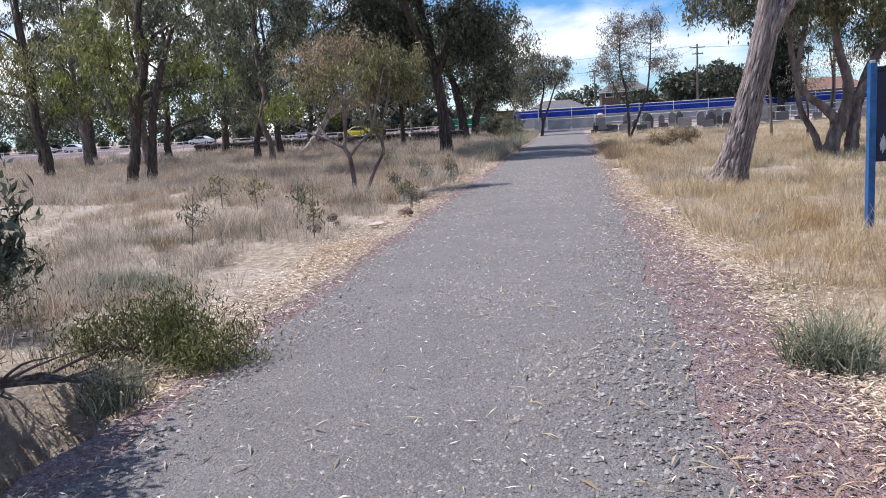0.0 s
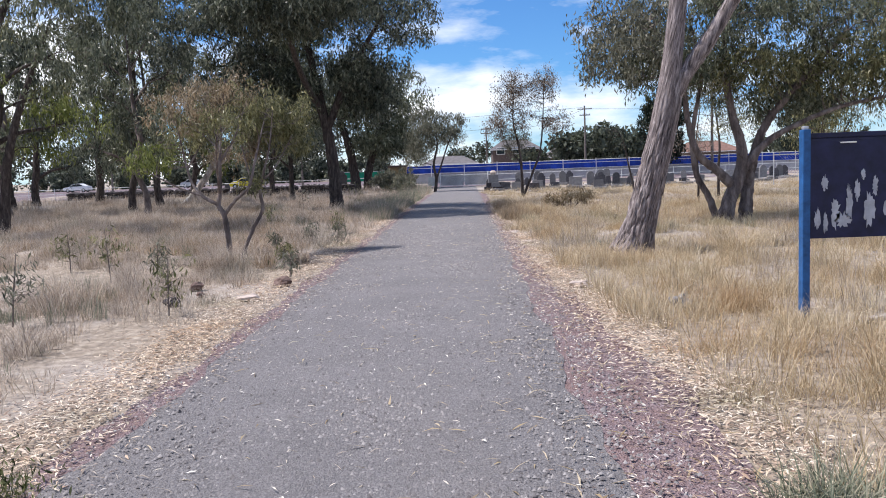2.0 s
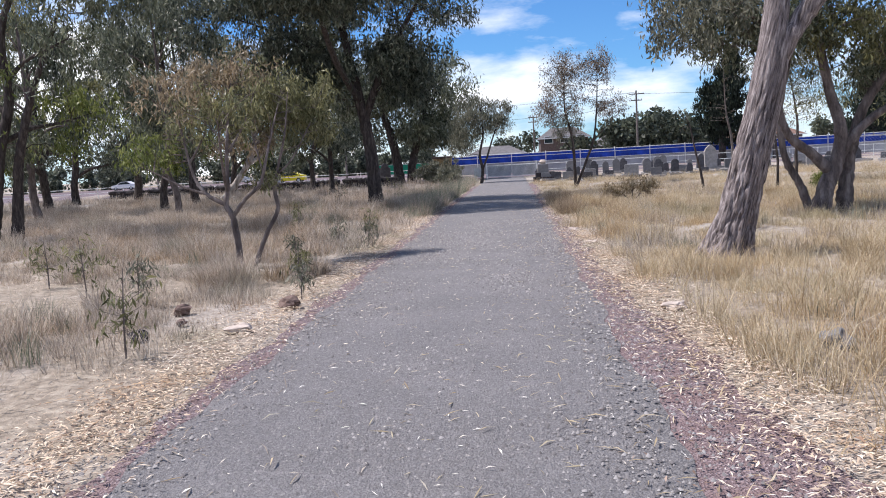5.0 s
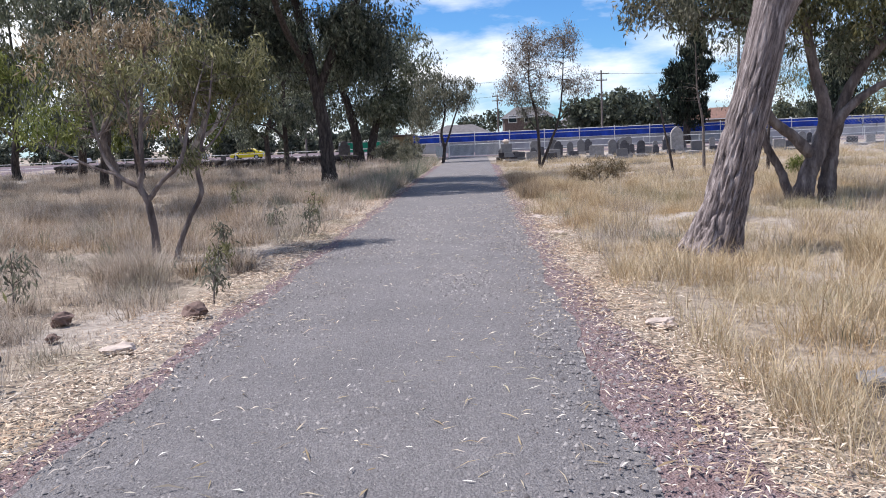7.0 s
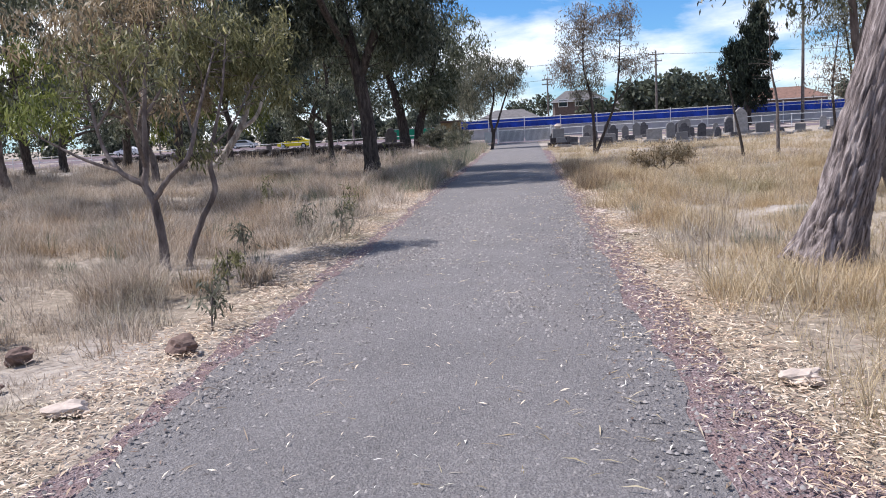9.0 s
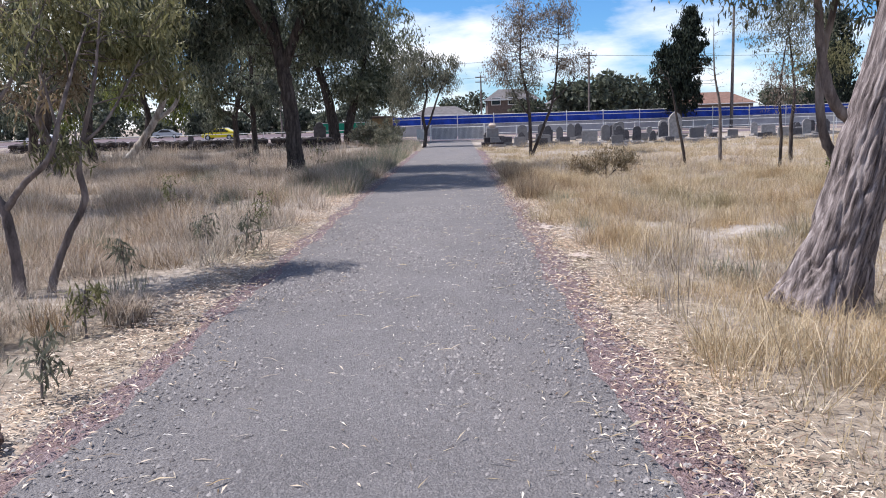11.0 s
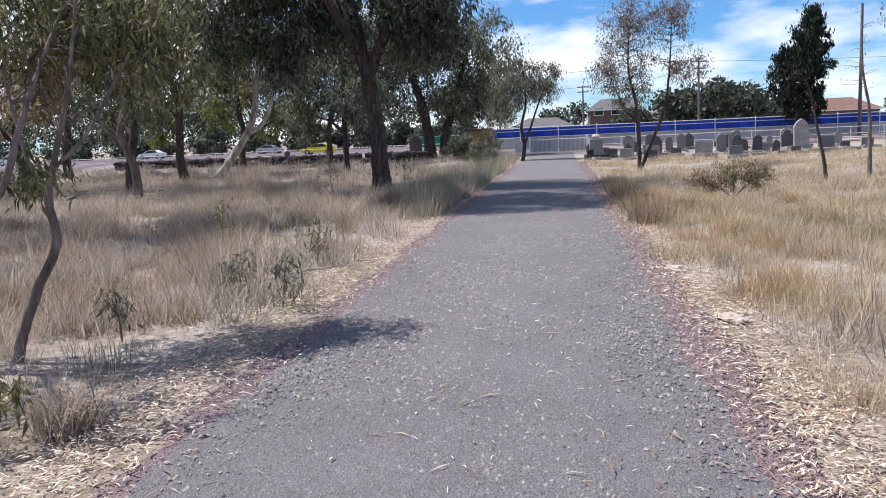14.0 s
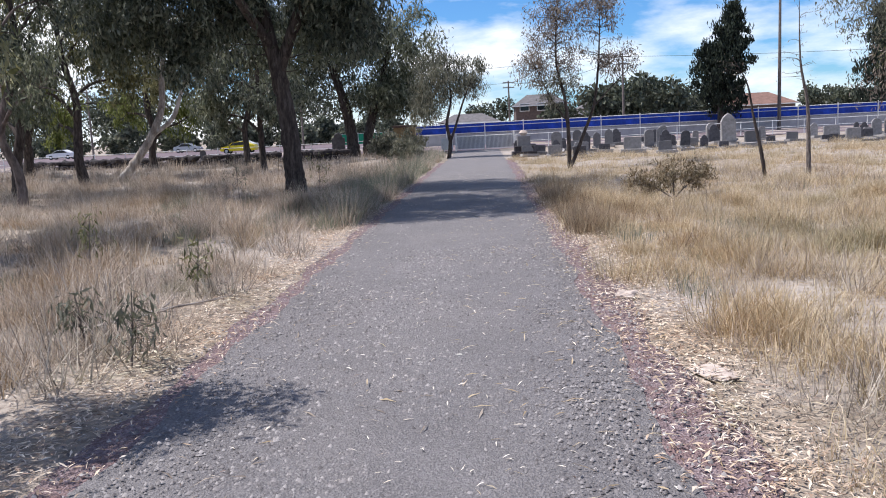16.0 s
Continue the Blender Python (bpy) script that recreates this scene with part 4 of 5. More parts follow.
# ---- graves ----
def slab_shape(kind, w, h, d):
    """A headstone slab in outline, extruded: arched, pointed, shouldered or square."""
    pts = [(-w / 2, 0), (w / 2, 0)]
    if kind == "arched":
        pts += [(w / 2 * math.cos(a), h - w / 2 + w / 2 * math.sin(a)) for a in np.linspace(0, math.pi, 13)]
    elif kind == "pointed":
        pts += [(w / 2, h * 0.72), (w * 0.36, h * 0.86), (w * 0.18, h * 0.95), (0, h), (-w * 0.18, h * 0.95), (-w * 0.36, h * 0.86), (-w / 2, h * 0.72)]
    elif kind == "shouldered":
        pts += [(w / 2, h * 0.74), (w * 0.36, h * 0.74)] + [(w * 0.34 * math.cos(a), h * 0.74 + h * 0.26 * math.sin(a)) for a in np.linspace(0, math.pi, 11)] + [(-w * 0.36, h * 0.74), (-w / 2, h * 0.74)]
    else:
        pts += [(w / 2, h * 0.93), (w * 0.42, h), (-w * 0.42, h), (-w / 2, h * 0.93)]
    bm = bmesh.new()
    f = bm.faces.new([bm.verts.new((x, -d / 2, z)) for x, z in pts])
    g = bmesh.ops.extrude_face_region(bm, geom=[f])["geom"]
    bmesh.ops.translate(bm, vec=(0, d, 0), verts=[q for q in g if isinstance(q, bmesh.types.BMVert)])
    bmesh.ops.recalc_face_normals(bm, faces=bm.faces)
    bmesh.ops.bevel(bm, geom=[e for e in bm.edges if abs(e.verts[0].co.y - e.verts[1].co.y) < 1e-6], offset=0.015, segments=1, affect="EDGES")
    return bm


def headstone(kind, w, h, label, m_slab, kerb=True):
    t = thing("headstone", 0, 0, -50, label, "headstone", "graves")
    part("plinth", box(w * 1.3, 0.42, 0.26, 0, 0, -0.02, 0.02), M_STONE, t)
    part("slab", slab_shape(kind, w, h, 0.16), m_slab, t).location.z = 0.24
    if kerb:
        for sx in (-w * 0.62, w * 0.62):
            part("kerb", box(0.13, 1.7, 0.24, sx, -1.06, -0.02, 0.015), M_STONE, t)
        part("kerb", box(w * 1.24 + 0.13, 0.13, 0.24, 0, -1.98, -0.02, 0.015), M_STONE, t)
    return t


KINDS = [headstone("arched", 0.75, 1.25, "weathered grey headstone with a rounded top", M_STONE), headstone("pointed", 0.8, 1.5, "grey headstone with a pointed gothic top", M_STONE),
         headstone("shouldered", 0.8, 1.2, "dark shouldered headstone on a stone plinth", M_GRANITE), headstone("square", 1.1, 0.75, "low broad grey headstone on a plinth", M_STONE),
         headstone("arched", 0.6, 1.0, "small dark rounded headstone", M_GRANITE), headstone("square", 0.9, 0.5, "squat dark granite headstone", M_GRANITE)]
# kind, x, y
PLOTS = [(3, 3.1, 60), (5, 3.9, 62), (2, 2.9, 66), (0, 5.1, 64), (3, 4.4, 58.5), (2, 6.4, 62), (5, 7.2, 60), (1, 8.0, 68), (1, 8.9, 69), (0, 7.0, 70), (3, 8.4, 58.5), (0, 10.0, 62), (0, 10.9, 63), (2, 11.6, 68),
         (3, 9.6, 56.5), (4, 11.2, 59), (2, 11.9, 58), (1, 13.6, 59.5), (5, 12.6, 57), (3, 15.0, 60), (5, 16.3, 61), (4, 5.8, 67), (0, 14.8, 67), (3, 17.8, 62), (5, 19.2, 60), (1, 20.6, 66), (3, 22.0, 62), (2, 24.0, 64),
         (0, 18.6, 69), (4, 16.8, 70), (5, 26.0, 63), (3, 28.2, 65), (0, 12.8, 71), (2, 9.9, 72), (4, 6.3, 72)]
yard = random.Random(31)
PLOTS += [(yard.choice((0, 3, 4, 5, 5, 2)), yard.uniform(3.2, 27), yard.uniform(56, 73)) for _ in range(26)]
for i, (k, gx, gy) in enumerate(PLOTS):
    g = random.Random(i * 7 + 1)
    m = pose(gx, gy + 2.5, 0, g.uniform(-4, 4), g.uniform(-3, 3), g.uniform(-9, 9))
    if i != 17:
        m = m @ Matrix.Scale(g.uniform(0.5, 0.82), 4)
    ob = copy_thing(KINDS[k], m) if k in [p[0] for p in PLOTS[:i]] else KINDS[k]
    ob.matrix_world = m


def urn_monument(x, y):
    t = thing("grave_monument", x, y, 0, "stepped dark grave monument with a pale urn", "monument", "graves")
    part("step", box(1.3, 1.3, 0.3, 0, 0, -0.02, 0.02), M_DARKSTONE, t)
    part("step", box(1.0, 1.0, 0.3, 0, 0, 0.27, 0.02), M_DARKSTONE, t)
    part("pedestal", box(0.7, 0.7, 0.55, 0, 0, 0.56, 0.02), M_STONE, t)
    bm = rod((0, 0, 1.1), (0, 0, 1.28), 0.12, 0.24, 12)
    rod((0, 0, 1.28), (0, 0, 1.42), 0.24, 0.12, 12, bm)
    part("urn", bm, M_PALEROCK, t)


urn_monument(2.95, 63.0)
for gx, gy, k in ((-10.6, 84, 0), (-21.5, 83.5, 4)):
    o = copy_thing(KINDS[2 if k == 0 else 4], pose(gx, gy, 0, 2, 0, 10))
    if k == 0:
        o.scale = (1.3, 1.3, 1.25)


# ---- poles and wires ----
def utility_pole(x, y, h, arms, label):
    t = thing("utility_pole", x, y, 0, label, "pole")
    part("pole", rod((0, 0, -0.2), (0, 0, h), 0.15 if arms else 0.17, 0.1 if arms else 0.11, 10), M_POLE if arms else M_DEAD, t)
    for z, w in arms:
        part("crossarm", box(w, 0.12, 0.12, 0, -0.16, h - z, 0.01), M_POLE, t)
        for k in range(4):
            part("insulator", rod((-w * 0.45 + k * w * 0.3, -0.16, h - z + 0.12), (-w * 0.45 + k * w * 0.3, -0.16, h - z + 0.28), 0.05, 0.03, 7), M_WHITE, t)
    return t


utility_pole(17.7, 115, 9.2, ((0.5, 1.9), (1.3, 1.4)), "timber power pole with crossarms")
utility_pole(5.4, 135, 7.8, ((0.3, 1.6), (1.0, 1.6)), "timber power pole with two crossarms")
utility_pole(28.2, 95, 11.6, (), "plain tall grey timber pole")
utility_pole(-22.0, 125, 9.0, ((0.3, 1.2),), "street pole beside the road")
utility_pole(-50.0, 125, 9.0, ((0.3, 1.2),), "street pole beside the road")
for k, (a, b) in enumerate((((-80, 134, 8.0), (5.4, 135, 7.5)), ((5.4, 135, 7.5), (17.7, 115, 8.8)), ((17.7, 115, 8.8), (90, 105, 8.8)), ((-80, 134, 9.0), (17.7, 115, 9.0)))):
    a, b = np.array(a, float), np.array(b, float)
    f = np.linspace(0, 1, 24)[:, None]
    p = a + (b - a) * f
    p[:, 2] -= (4 * f * (1 - f) * 1.0)[:, 0]
    v, q = tubes([(p, np.full(24, 0.018))], 4)
    whole("power_line", mesh_np("power_line", v, q), M_WIRE, "thin black overhead power line", "cable")


# ---- houses ----
def house(x, y, w, d, h, roof, label, m_wall, m_roof, turn=0, wins=3, hip=0.25):
    t = thing("house", x, y, 0, label, "house", turn=turn)
    wall = part("wall", box(w, d, h, 0, 0, -0.1), m_wall, t)
    bm = bmesh.new()
    e = 0.5
    vs = [bm.verts.new(c) for c in ((-w / 2 - e, -d / 2 - e, h - 0.1), (w / 2 + e, -d / 2 - e, h - 0.1), (w / 2 + e, d / 2 + e, h - 0.1), (-w / 2 - e, d / 2 + e, h - 0.1),
                                    (-w / 2 + w * hip, 0, h + roof), (w / 2 - w * hip, 0, h + roof))]
    for f in ((0, 1, 5, 4), (1, 2, 5), (2, 3, 4, 5), (3, 0, 4), (3, 2, 1, 0)):
        bm.faces.new([vs[i] for i in f])
    bm.normal_update()
    part("roof", bm, m_roof, t)
    part("gutter", box(w + 2 * e + 0.1, 0.12, 0.14, 0, -d / 2 - e - 0.05, h - 0.2), M_WHITE, t)
    for k in range(wins):
        wx = -w / 2 + w * (k + 0.5) / wins
        for lev in range(1 if h < 4 else 2):
            fr = part("window", box(1.5, 0.1, 1.2, wx, -d / 2 - 0.03, 0.95 + lev * 2.7, 0.01), M_WHITE, t)
            part("pane", box(1.3, 0.04, 1.0, wx, -d / 2 - 0.09, 1.05 + lev * 2.7), M_GLASS, fr)
    return t


house(11.0, 152, 8, 8, 4.6, 1.7, "brown brick two-storey house with tiled roof", M_BRICK, M_ROOF, 0, 3)
house(-0.5, 152, 9, 8, 2.5, 1.3, "low brick house with a grey roof", M_BRICK, M_ROOF, 0, 4)
house(22.0, 156, 12, 9, 2.9, 1.8, "low brick house with a grey roof", M_BRICK, M_ROOF, 0, 4)
house(44.0, 150, 10, 9, 2.9, 1.8, "low brick house with a brown roof", M_BRICK, M_REDROOF, 0, 4)


# ---- cars on the road ----
def car(x, y, paint, label, turn=0, van=False, name="car"):
    t = thing(name, x, y, 0.0, label, "car" if not van else "van", "cars on the road", turn=turn)
    if van:
        low = [(-2.4, 0.35), (2.35, 0.35), (2.45, 0.8), (2.25, 1.05), (1.6, 1.2), (1.0, 1.85), (0.7, 2.0), (-2.3, 2.0), (-2.45, 1.2)]
        glass = [(1.5, 1.22), (1.02, 1.78), (0.2, 1.78), (0.2, 1.22)]
    else:
        low = [(-2.15, 0.3), (2.1, 0.3), (2.2, 0.6), (2.05, 0.8), (1.15, 0.93), (0.5, 1.38), (-0.75, 1.45), (-1.5, 1.05), (-2.1, 0.98), (-2.2, 0.65)]
        glass = [(0.95, 0.97), (0.45, 1.32), (-0.7, 1.38), (-1.3, 1.0)]
    bm = bmesh.new()
    f = bm.faces.new([bm.verts.new((a, -0.85, b)) for a, b in low])
    g = bmesh.ops.extrude_face_region(bm, geom=[f])["geom"]
    bmesh.ops.translate(bm, vec=(0, 1.7, 0), verts=[v for v in g if isinstance(v, bmesh.types.BMVert)])
    bmesh.ops.recalc_face_normals(bm, faces=bm.faces)
    bmesh.ops.bevel(bm, geom=list(bm.edges), offset=0.07, segments=2, affect="EDGES")
    body = part("body", bm, paint, t)
    for s in (-0.862, 0.862):
        bm = bmesh.new()
        f = bm.faces.new([bm.verts.new((a, s - 0.008, b)) for a, b in glass])
        g = bmesh.ops.extrude_face_region(bm, geom=[f])["geom"]
        bmesh.ops.translate(bm, vec=(0, 0.016, 0), verts=[v for v in g if isinstance(v, bmesh.types.BMVert)])
        bmesh.ops.recalc_face_normals(bm, faces=bm.faces)
        part("side_window", bm, M_GLASS, body)
    for wx in (-1.35, 1.35):
        for wy in (-0.78, 0.78):
            wh = part("wheel", rod((wx, wy - 0.1, 0.32), (wx, wy + 0.1, 0.32), 0.32, n=16), M_TYRE, t)
            part("rim", rod((wx, wy - 0.11, 0.32), (wx, wy + 0.11, 0.32), 0.19, n=10), M_GALV, wh)
    for wy in (-0.6, 0.6):
        part("headlight", box(0.08, 0.3, 0.14, 2.12 if not van else 2.36, wy, 0.62, 0.02), M_WHITE, t)
    return t


car(-35.0, 143, M_CARWHITE, "white car driving along the road", 180)
car(-45.0, 147, M_CARSILVER, "silver car on the road", 0)
car(-64.0, 144, M_CARWHITE, "white hatchback on the road", 180)
car(-86.0, 140, M_CARWHITE, "white car parked across the road", 0)
car(-28.5, 118, M_YELLOW, "yellow sedan driving along the road", 180)
car(-17.0, 150, M_CARWHITE, "white car on the road", 180)
car(-96.0, 146, M_CARSILVER, "silver car parked across the road", 0)


# ---- far woods ----
def wood(name, x0, x1, y0, y1, n, h, seed, mat, label):
    rng = np.random.default_rng(seed)
    pts = []
    for k in range(n):
        x, y, hh = rng.uniform(x0, x1), rng.uniform(y0, y1), h * rng.uniform(0.6, 1.15)
        for j in range(5):
            b = (x + rng.normal() * hh * 0.22, y + rng.normal() * hh * 0.15, hh * rng.uniform(0.35, 0.85), hh * 0.24, hh * 0.2, hh * 0.2)
            pts.append(in_blob(rng, b, 110, 0.35))
        pts.append(in_blob(rng, (x, y, hh * 0.2, hh * 0.32, hh * 0.2, hh * 0.22), 130, 0.4))
    w = np.concatenate(pts)
    w[:, 2] = np.maximum(w[:, 2], 0.3)
    v, q = leaves(rng, w, 0.75, 0.55, 0.3)
    whole(name, mesh_np(name, v, q), mat, label, "trees", "stuff")


wood("far_wood", -220, -14, 166, 200, 60, 15.0, 61, M_FARLEAF, "dark belt of tall trees beyond the road")
wood("far_shrubs", -190, -13, 160.5, 166, 80, 4.6, 64, M_DARKLEAF, "dark roadside shrubs beyond the road")
wood("garden_trees", 12, 34, 128, 150, 14, 8.0, 62, M_FARLEAF, "rounded garden trees behind the boundary fence")
wood("far_trees", -10, 140, 160, 200, 46, 7.0, 63, M_FARLEAF, "far suburban treetops behind the houses")


# ---- grass ----
def spread_tufts(rng, n, x0, x1, y0, y1, left, clear, huddle=0.6):
    """Tuft centres beside the path, thinned by patches; a share of them huddle round common centres."""
    x, y = rng.uniform(x0, x1, n), y0 + (y1 - y0) * rng.uniform(0, 1, n) ** 1.3
    k = int(n * huddle)
    if k:
        c = rng.integers(k, n, k) if huddle < 1 else rng.integers(0, n, k)
        c = k + (c - k) // 7 * 7 if huddle < 1 else c
        c = np.minimum(c, n - 1)
        x[:k], y[:k] = x[c] + rng.normal(0, 0.24, k), y[c] + rng.normal(0, 0.24, k)
    off = x - mid_x(y)
    keep = (off < -clear) if left else (off > clear - 0.22 + 0.35 * np.clip((19 - y) / 9, 0, 1))
    patch = np.sin(x * 0.9 + y * 0.53) + np.sin(x * 0.37 - y * 0.71 + 2) + 0.7 * np.sin(x * 2.1 + y * 1.3)
    if left:
        keep &= (patch > -1.15) & (y < 26) | (y >= 26) & (patch > -2.2) | (off < -12)
    else:
        keep &= patch > -2.5
    return x[keep], y[keep]


def grass(name, label, rng, x, y, per, h, rad, width, lean, mat, two=True):
    n = len(x)
    lump = 1 + 0.3 * np.sin(x * 2.3 + y * 1.1) + 0.25 * np.sin(y * 2.9 - x * 1.4 + 1)
    th = h * rng.uniform(0.55, 1.25, n) * lump * np.where((x > 0) & (y > 21), 0.8, 1.0)
    a, r = rng.uniform(0, 2 * np.pi, (n, per)), rad * np.sqrt(rng.uniform(0, 1, (n, per)))
    bx, by = (x[:, None] + np.cos(a) * r).ravel(), (y[:, None] + np.sin(a) * r).ravel()
    hh = (th[:, None] * rng.uniform(0.45, 1.15, (n, per))).ravel()
    base = np.c_[bx, by, lie(bx, by) - 0.02]
    out = (a + rng.normal(0, 1.1, (n, per))).ravel()
    bx = bx + rng.normal(0, 0.05, n * per)
    v, q, t = blades(rng, base, hh, width, lean * (0.35 + 0.65 * (r / rad).ravel()), two, out)
    return whole(name, mesh_np(name, v, q, t), mat, label, "grass", "stuff")


R = np.random.default_rng(77)
x, y = spread_tufts(R, 4500, 0, 11, 5, 37, False, 2.55)
grass("golden_grass", "tall golden dry grass with feathery tips", R, x, y, 28, 0.34, 0.18, 0.0029, 1.5, M_GOLD)
x, y = spread_tufts(R, 700, 0, 10, 5, 34, False, 2.6)
grass("seed_grass", "scattered tall pale seeding grass stalks", R, x, y, 9, 0.55, 0.2, 0.0022, 0.7, M_GREYGRASS)
x, y = spread_tufts(R, 4600, 1, 30, 27, 62, False, 2.1, 0.35)
grass("golden_grass", "golden dry grass on open ground", R, x, y, 34, 0.38, 0.3, 0.005, 1.4, M_GOLD, False)
x, y = spread_tufts(R, 4300, -12, 0, 5, 30, True, 2.7)
grass("grey_grass", "greyish dry grass tufts on bare soil", R, x, y, 25, 0.26, 0.14, 0.003, 1.5, M_GREYGRASS)
x, y = spread_tufts(R, 7600, -34, -1, 24, 58, True, 2.3, 0.35)
grass("grey_grass", "long dry greyish grass across the field", R, x, y, 26, 0.42, 0.3, 0.0065, 1.4, M_GREYGRASS, False)
x, y = spread_tufts(R, 2600, -70, -3, 50, 82, True, 2.3, 0.3)
grass("far_grass", "dry grass below the trees", R, x, y, 22, 0.5, 0.5, 0.012, 0.7, M_GREYGRASS, False)
x, y = spread_tufts(R, 2600, 0, 11, 5, 32, False, 2.5)
grass("short_grass", "short matted golden grass below the tall blades", R, x, y, 46, 0.18, 0.22, 0.0032, 1.6, M_GOLD, False)
x, y = spread_tufts(R, 2600, -11, 0, 5, 30, True, 2.7)
grass("short_grass", "short matted greyish grass between the tufts", R, x, y, 36, 0.14, 0.2, 0.003, 1.6, M_GREYGRASS, False)
x = np.concatenate((R.uniform(11, 40, 2200), R.uniform(-40, -11, 2200), R.uniform(2.5, 12, 500), R.uniform(-12, -3.2, 500)))
y = np.concatenate((R.uniform(-14, 36, 4400), R.uniform(-14, 6, 1000)))
grass("outer_grass", "dry grass spreading away from the path", R, x, y, 7, 0.36, 0.4, 0.014, 1.3, M_GREYGRASS, False)
y = R.uniform(33, 70, 520)
x = mid_x(y) - 2.0 - np.abs(R.normal(0, 0.8, 520))
grass("edge_grass", "tall grey-green grass along the path edge", R, x[::2], y[::2], 40, 0.6, 0.2, 0.006, 1.1, M_GREENGRASS, False)
grass("edge_grass", "tall grey grass along the path edge", R, x[1::2], y[1::2], 40, 0.55, 0.2, 0.006, 1.1, M_GREYGRASS, False)
y = R.uniform(31, 40, 160)
x = mid_x(y) + 2.0 + np.abs(R.normal(0, 0.5, 160))
grass("edge_grass", "tall brown grass along the path edge", R, x, y, 40, 0.5, 0.2, 0.006, 1.0, M_BROWNGRASS, False)
x, y = spread_tufts(R, 420, -9, 0, 8, 42, True, 2.9)
grass("green_grass", "sparse green-grey grass tufts", R, x, y, 40, 0.3, 0.14, 0.003, 0.8, M_GREENGRASS)
x, y = spread_tufts(R, 160, 0, 9, 8, 42, False, 2.7)
grass("green_grass", "sparse green blades among golden grass", R, x, y, 30, 0.3, 0.2, 0.003, 0.8, M_GREENGRASS)


# ---- fallen leaves, grit ----
x, y = spread_tufts(R, 130, -9, 0, 7, 44, True, 2.9)
grass("tussock_grass", "brown-grey grass tussocks on bare soil", R, x, y, 130, 0.42, 0.2, 0.0034, 1.5, M_GREYGRASS)
x, y = spread_tufts(R, 800, -12, -3, 24, 46, True, 2.4, 0.5)
grass("brown_grass", "dark brown dry grass below the trees", R, x, y, 30, 0.34, 0.22, 0.005, 1.5, M_BROWNGRASS, False)
x, y = spread_tufts(R, 900, 2, 12, 21, 46, False, 2.4, 0.5)
grass("khaki_grass", "faded khaki grass among the golden blades", R, x, y, 30, 0.34, 0.24, 0.005, 1.6, M_GREYGRASS, False)
x, y = spread_tufts(R, 70, -9, 0, 7, 44, True, 3.0)
grass("tussock_grass", "brown dry grass tussocks", R, x, y, 150, 0.36, 0.18, 0.003, 1.6, M_BROWNGRASS)
x, y = spread_tufts(R, 300, 0, 9, 6, 40, False, 2.6)
grass("tussock_grass", "soft golden grass tussocks by the path", R, x, y, 80, 0.4, 0.2, 0.0033, 1.6, M_GOLD)


def litter(name, label, rng, n, y0, y1, lo, hi, size, mat, z=0.012, power=1.5, fat=1.0, pull=0.0):
    y = y0 + (y1 - y0) * rng.uniform(0, 1, n) ** power
    x = mid_x(y) + rng.normal((lo + hi) / 2, abs(hi - lo) / 2.6, n)
    x = x + pull * np.clip((19 - y) / 9, 0, 1)
    a = rng.uniform(0, 2 * np.pi, n)
    L = size * rng.uniform(0.5, 1.4, n)
    d = np.c_[np.cos(a), np.sin(a), rng.normal(0, 0.16, n)]
    s = np.c_[-np.sin(a), np.cos(a), rng.normal(0, 0.25, n)] * (L * rng.uniform(0.05, 0.12, n) * fat)[:, None]
    c = np.c_[x, y, z + np.abs(rng.normal(0, 0.012, n)) + lie(x, y)]
    bow = np.c_[np.zeros((n, 2)), L * rng.uniform(0.02, 0.12, n)] + s * rng.uniform(-0.8, 0.8, n)[:, None]
    d = d * L[:, None] / 2
    v = np.stack((c - d, c + s + bow, c + d, c - s + bow), 1).reshape(-1, 3)
    q = np.arange(n)[:, None] * 4 + np.array((0, 1, 2, 3))
    return whole(name, mesh_np(name, v, q), mat, label, "leaves", "stuff")


litter("leaf_litter", "thick drift of pale fallen gum leaves", R, 36000, 5, 45, -2.5, -1.8, 0.06, M_LITTER)
litter("leaf_litter", "pale fallen gum leaves along the grass edge", R, 34000, 5, 45, 1.75, 2.35, 0.06, M_LITTER, pull=0.5)
litter("leaf_litter", "sparse fallen leaves on the red verge", R, 2600, 5, 45, 1.45, 2.05, 0.045, M_PALELEAF)
litter("bark_chips", "brown bark chips among fallen leaves", R, 9000, 5, 40, 1.6, 2.6, 0.035, M_CHIP, fat=1.6)
litter("bark_chips", "brown bark chips among fallen leaves", R, 9000, 5, 40, -2.6, -1.7, 0.035, M_CHIP, fat=1.6)
litter("straw_mat", "flattened grey straw on bare soil", R, 22000, 5, 30, -9.0, -3.2, 0.13, M_GREYGRASS, fat=0.4)
litter("straw_mat", "flattened golden straw below the grass", R, 20000, 5, 42, 2.2, 8.0, 0.13, M_GOLD, fat=0.4)
litter("scattered_leaves", "single pale gum leaves on the path", R, 1700, 5, 50, -1.3, 1.3, 0.055, M_PALELEAF, 0.022, 1.3, 0.8)


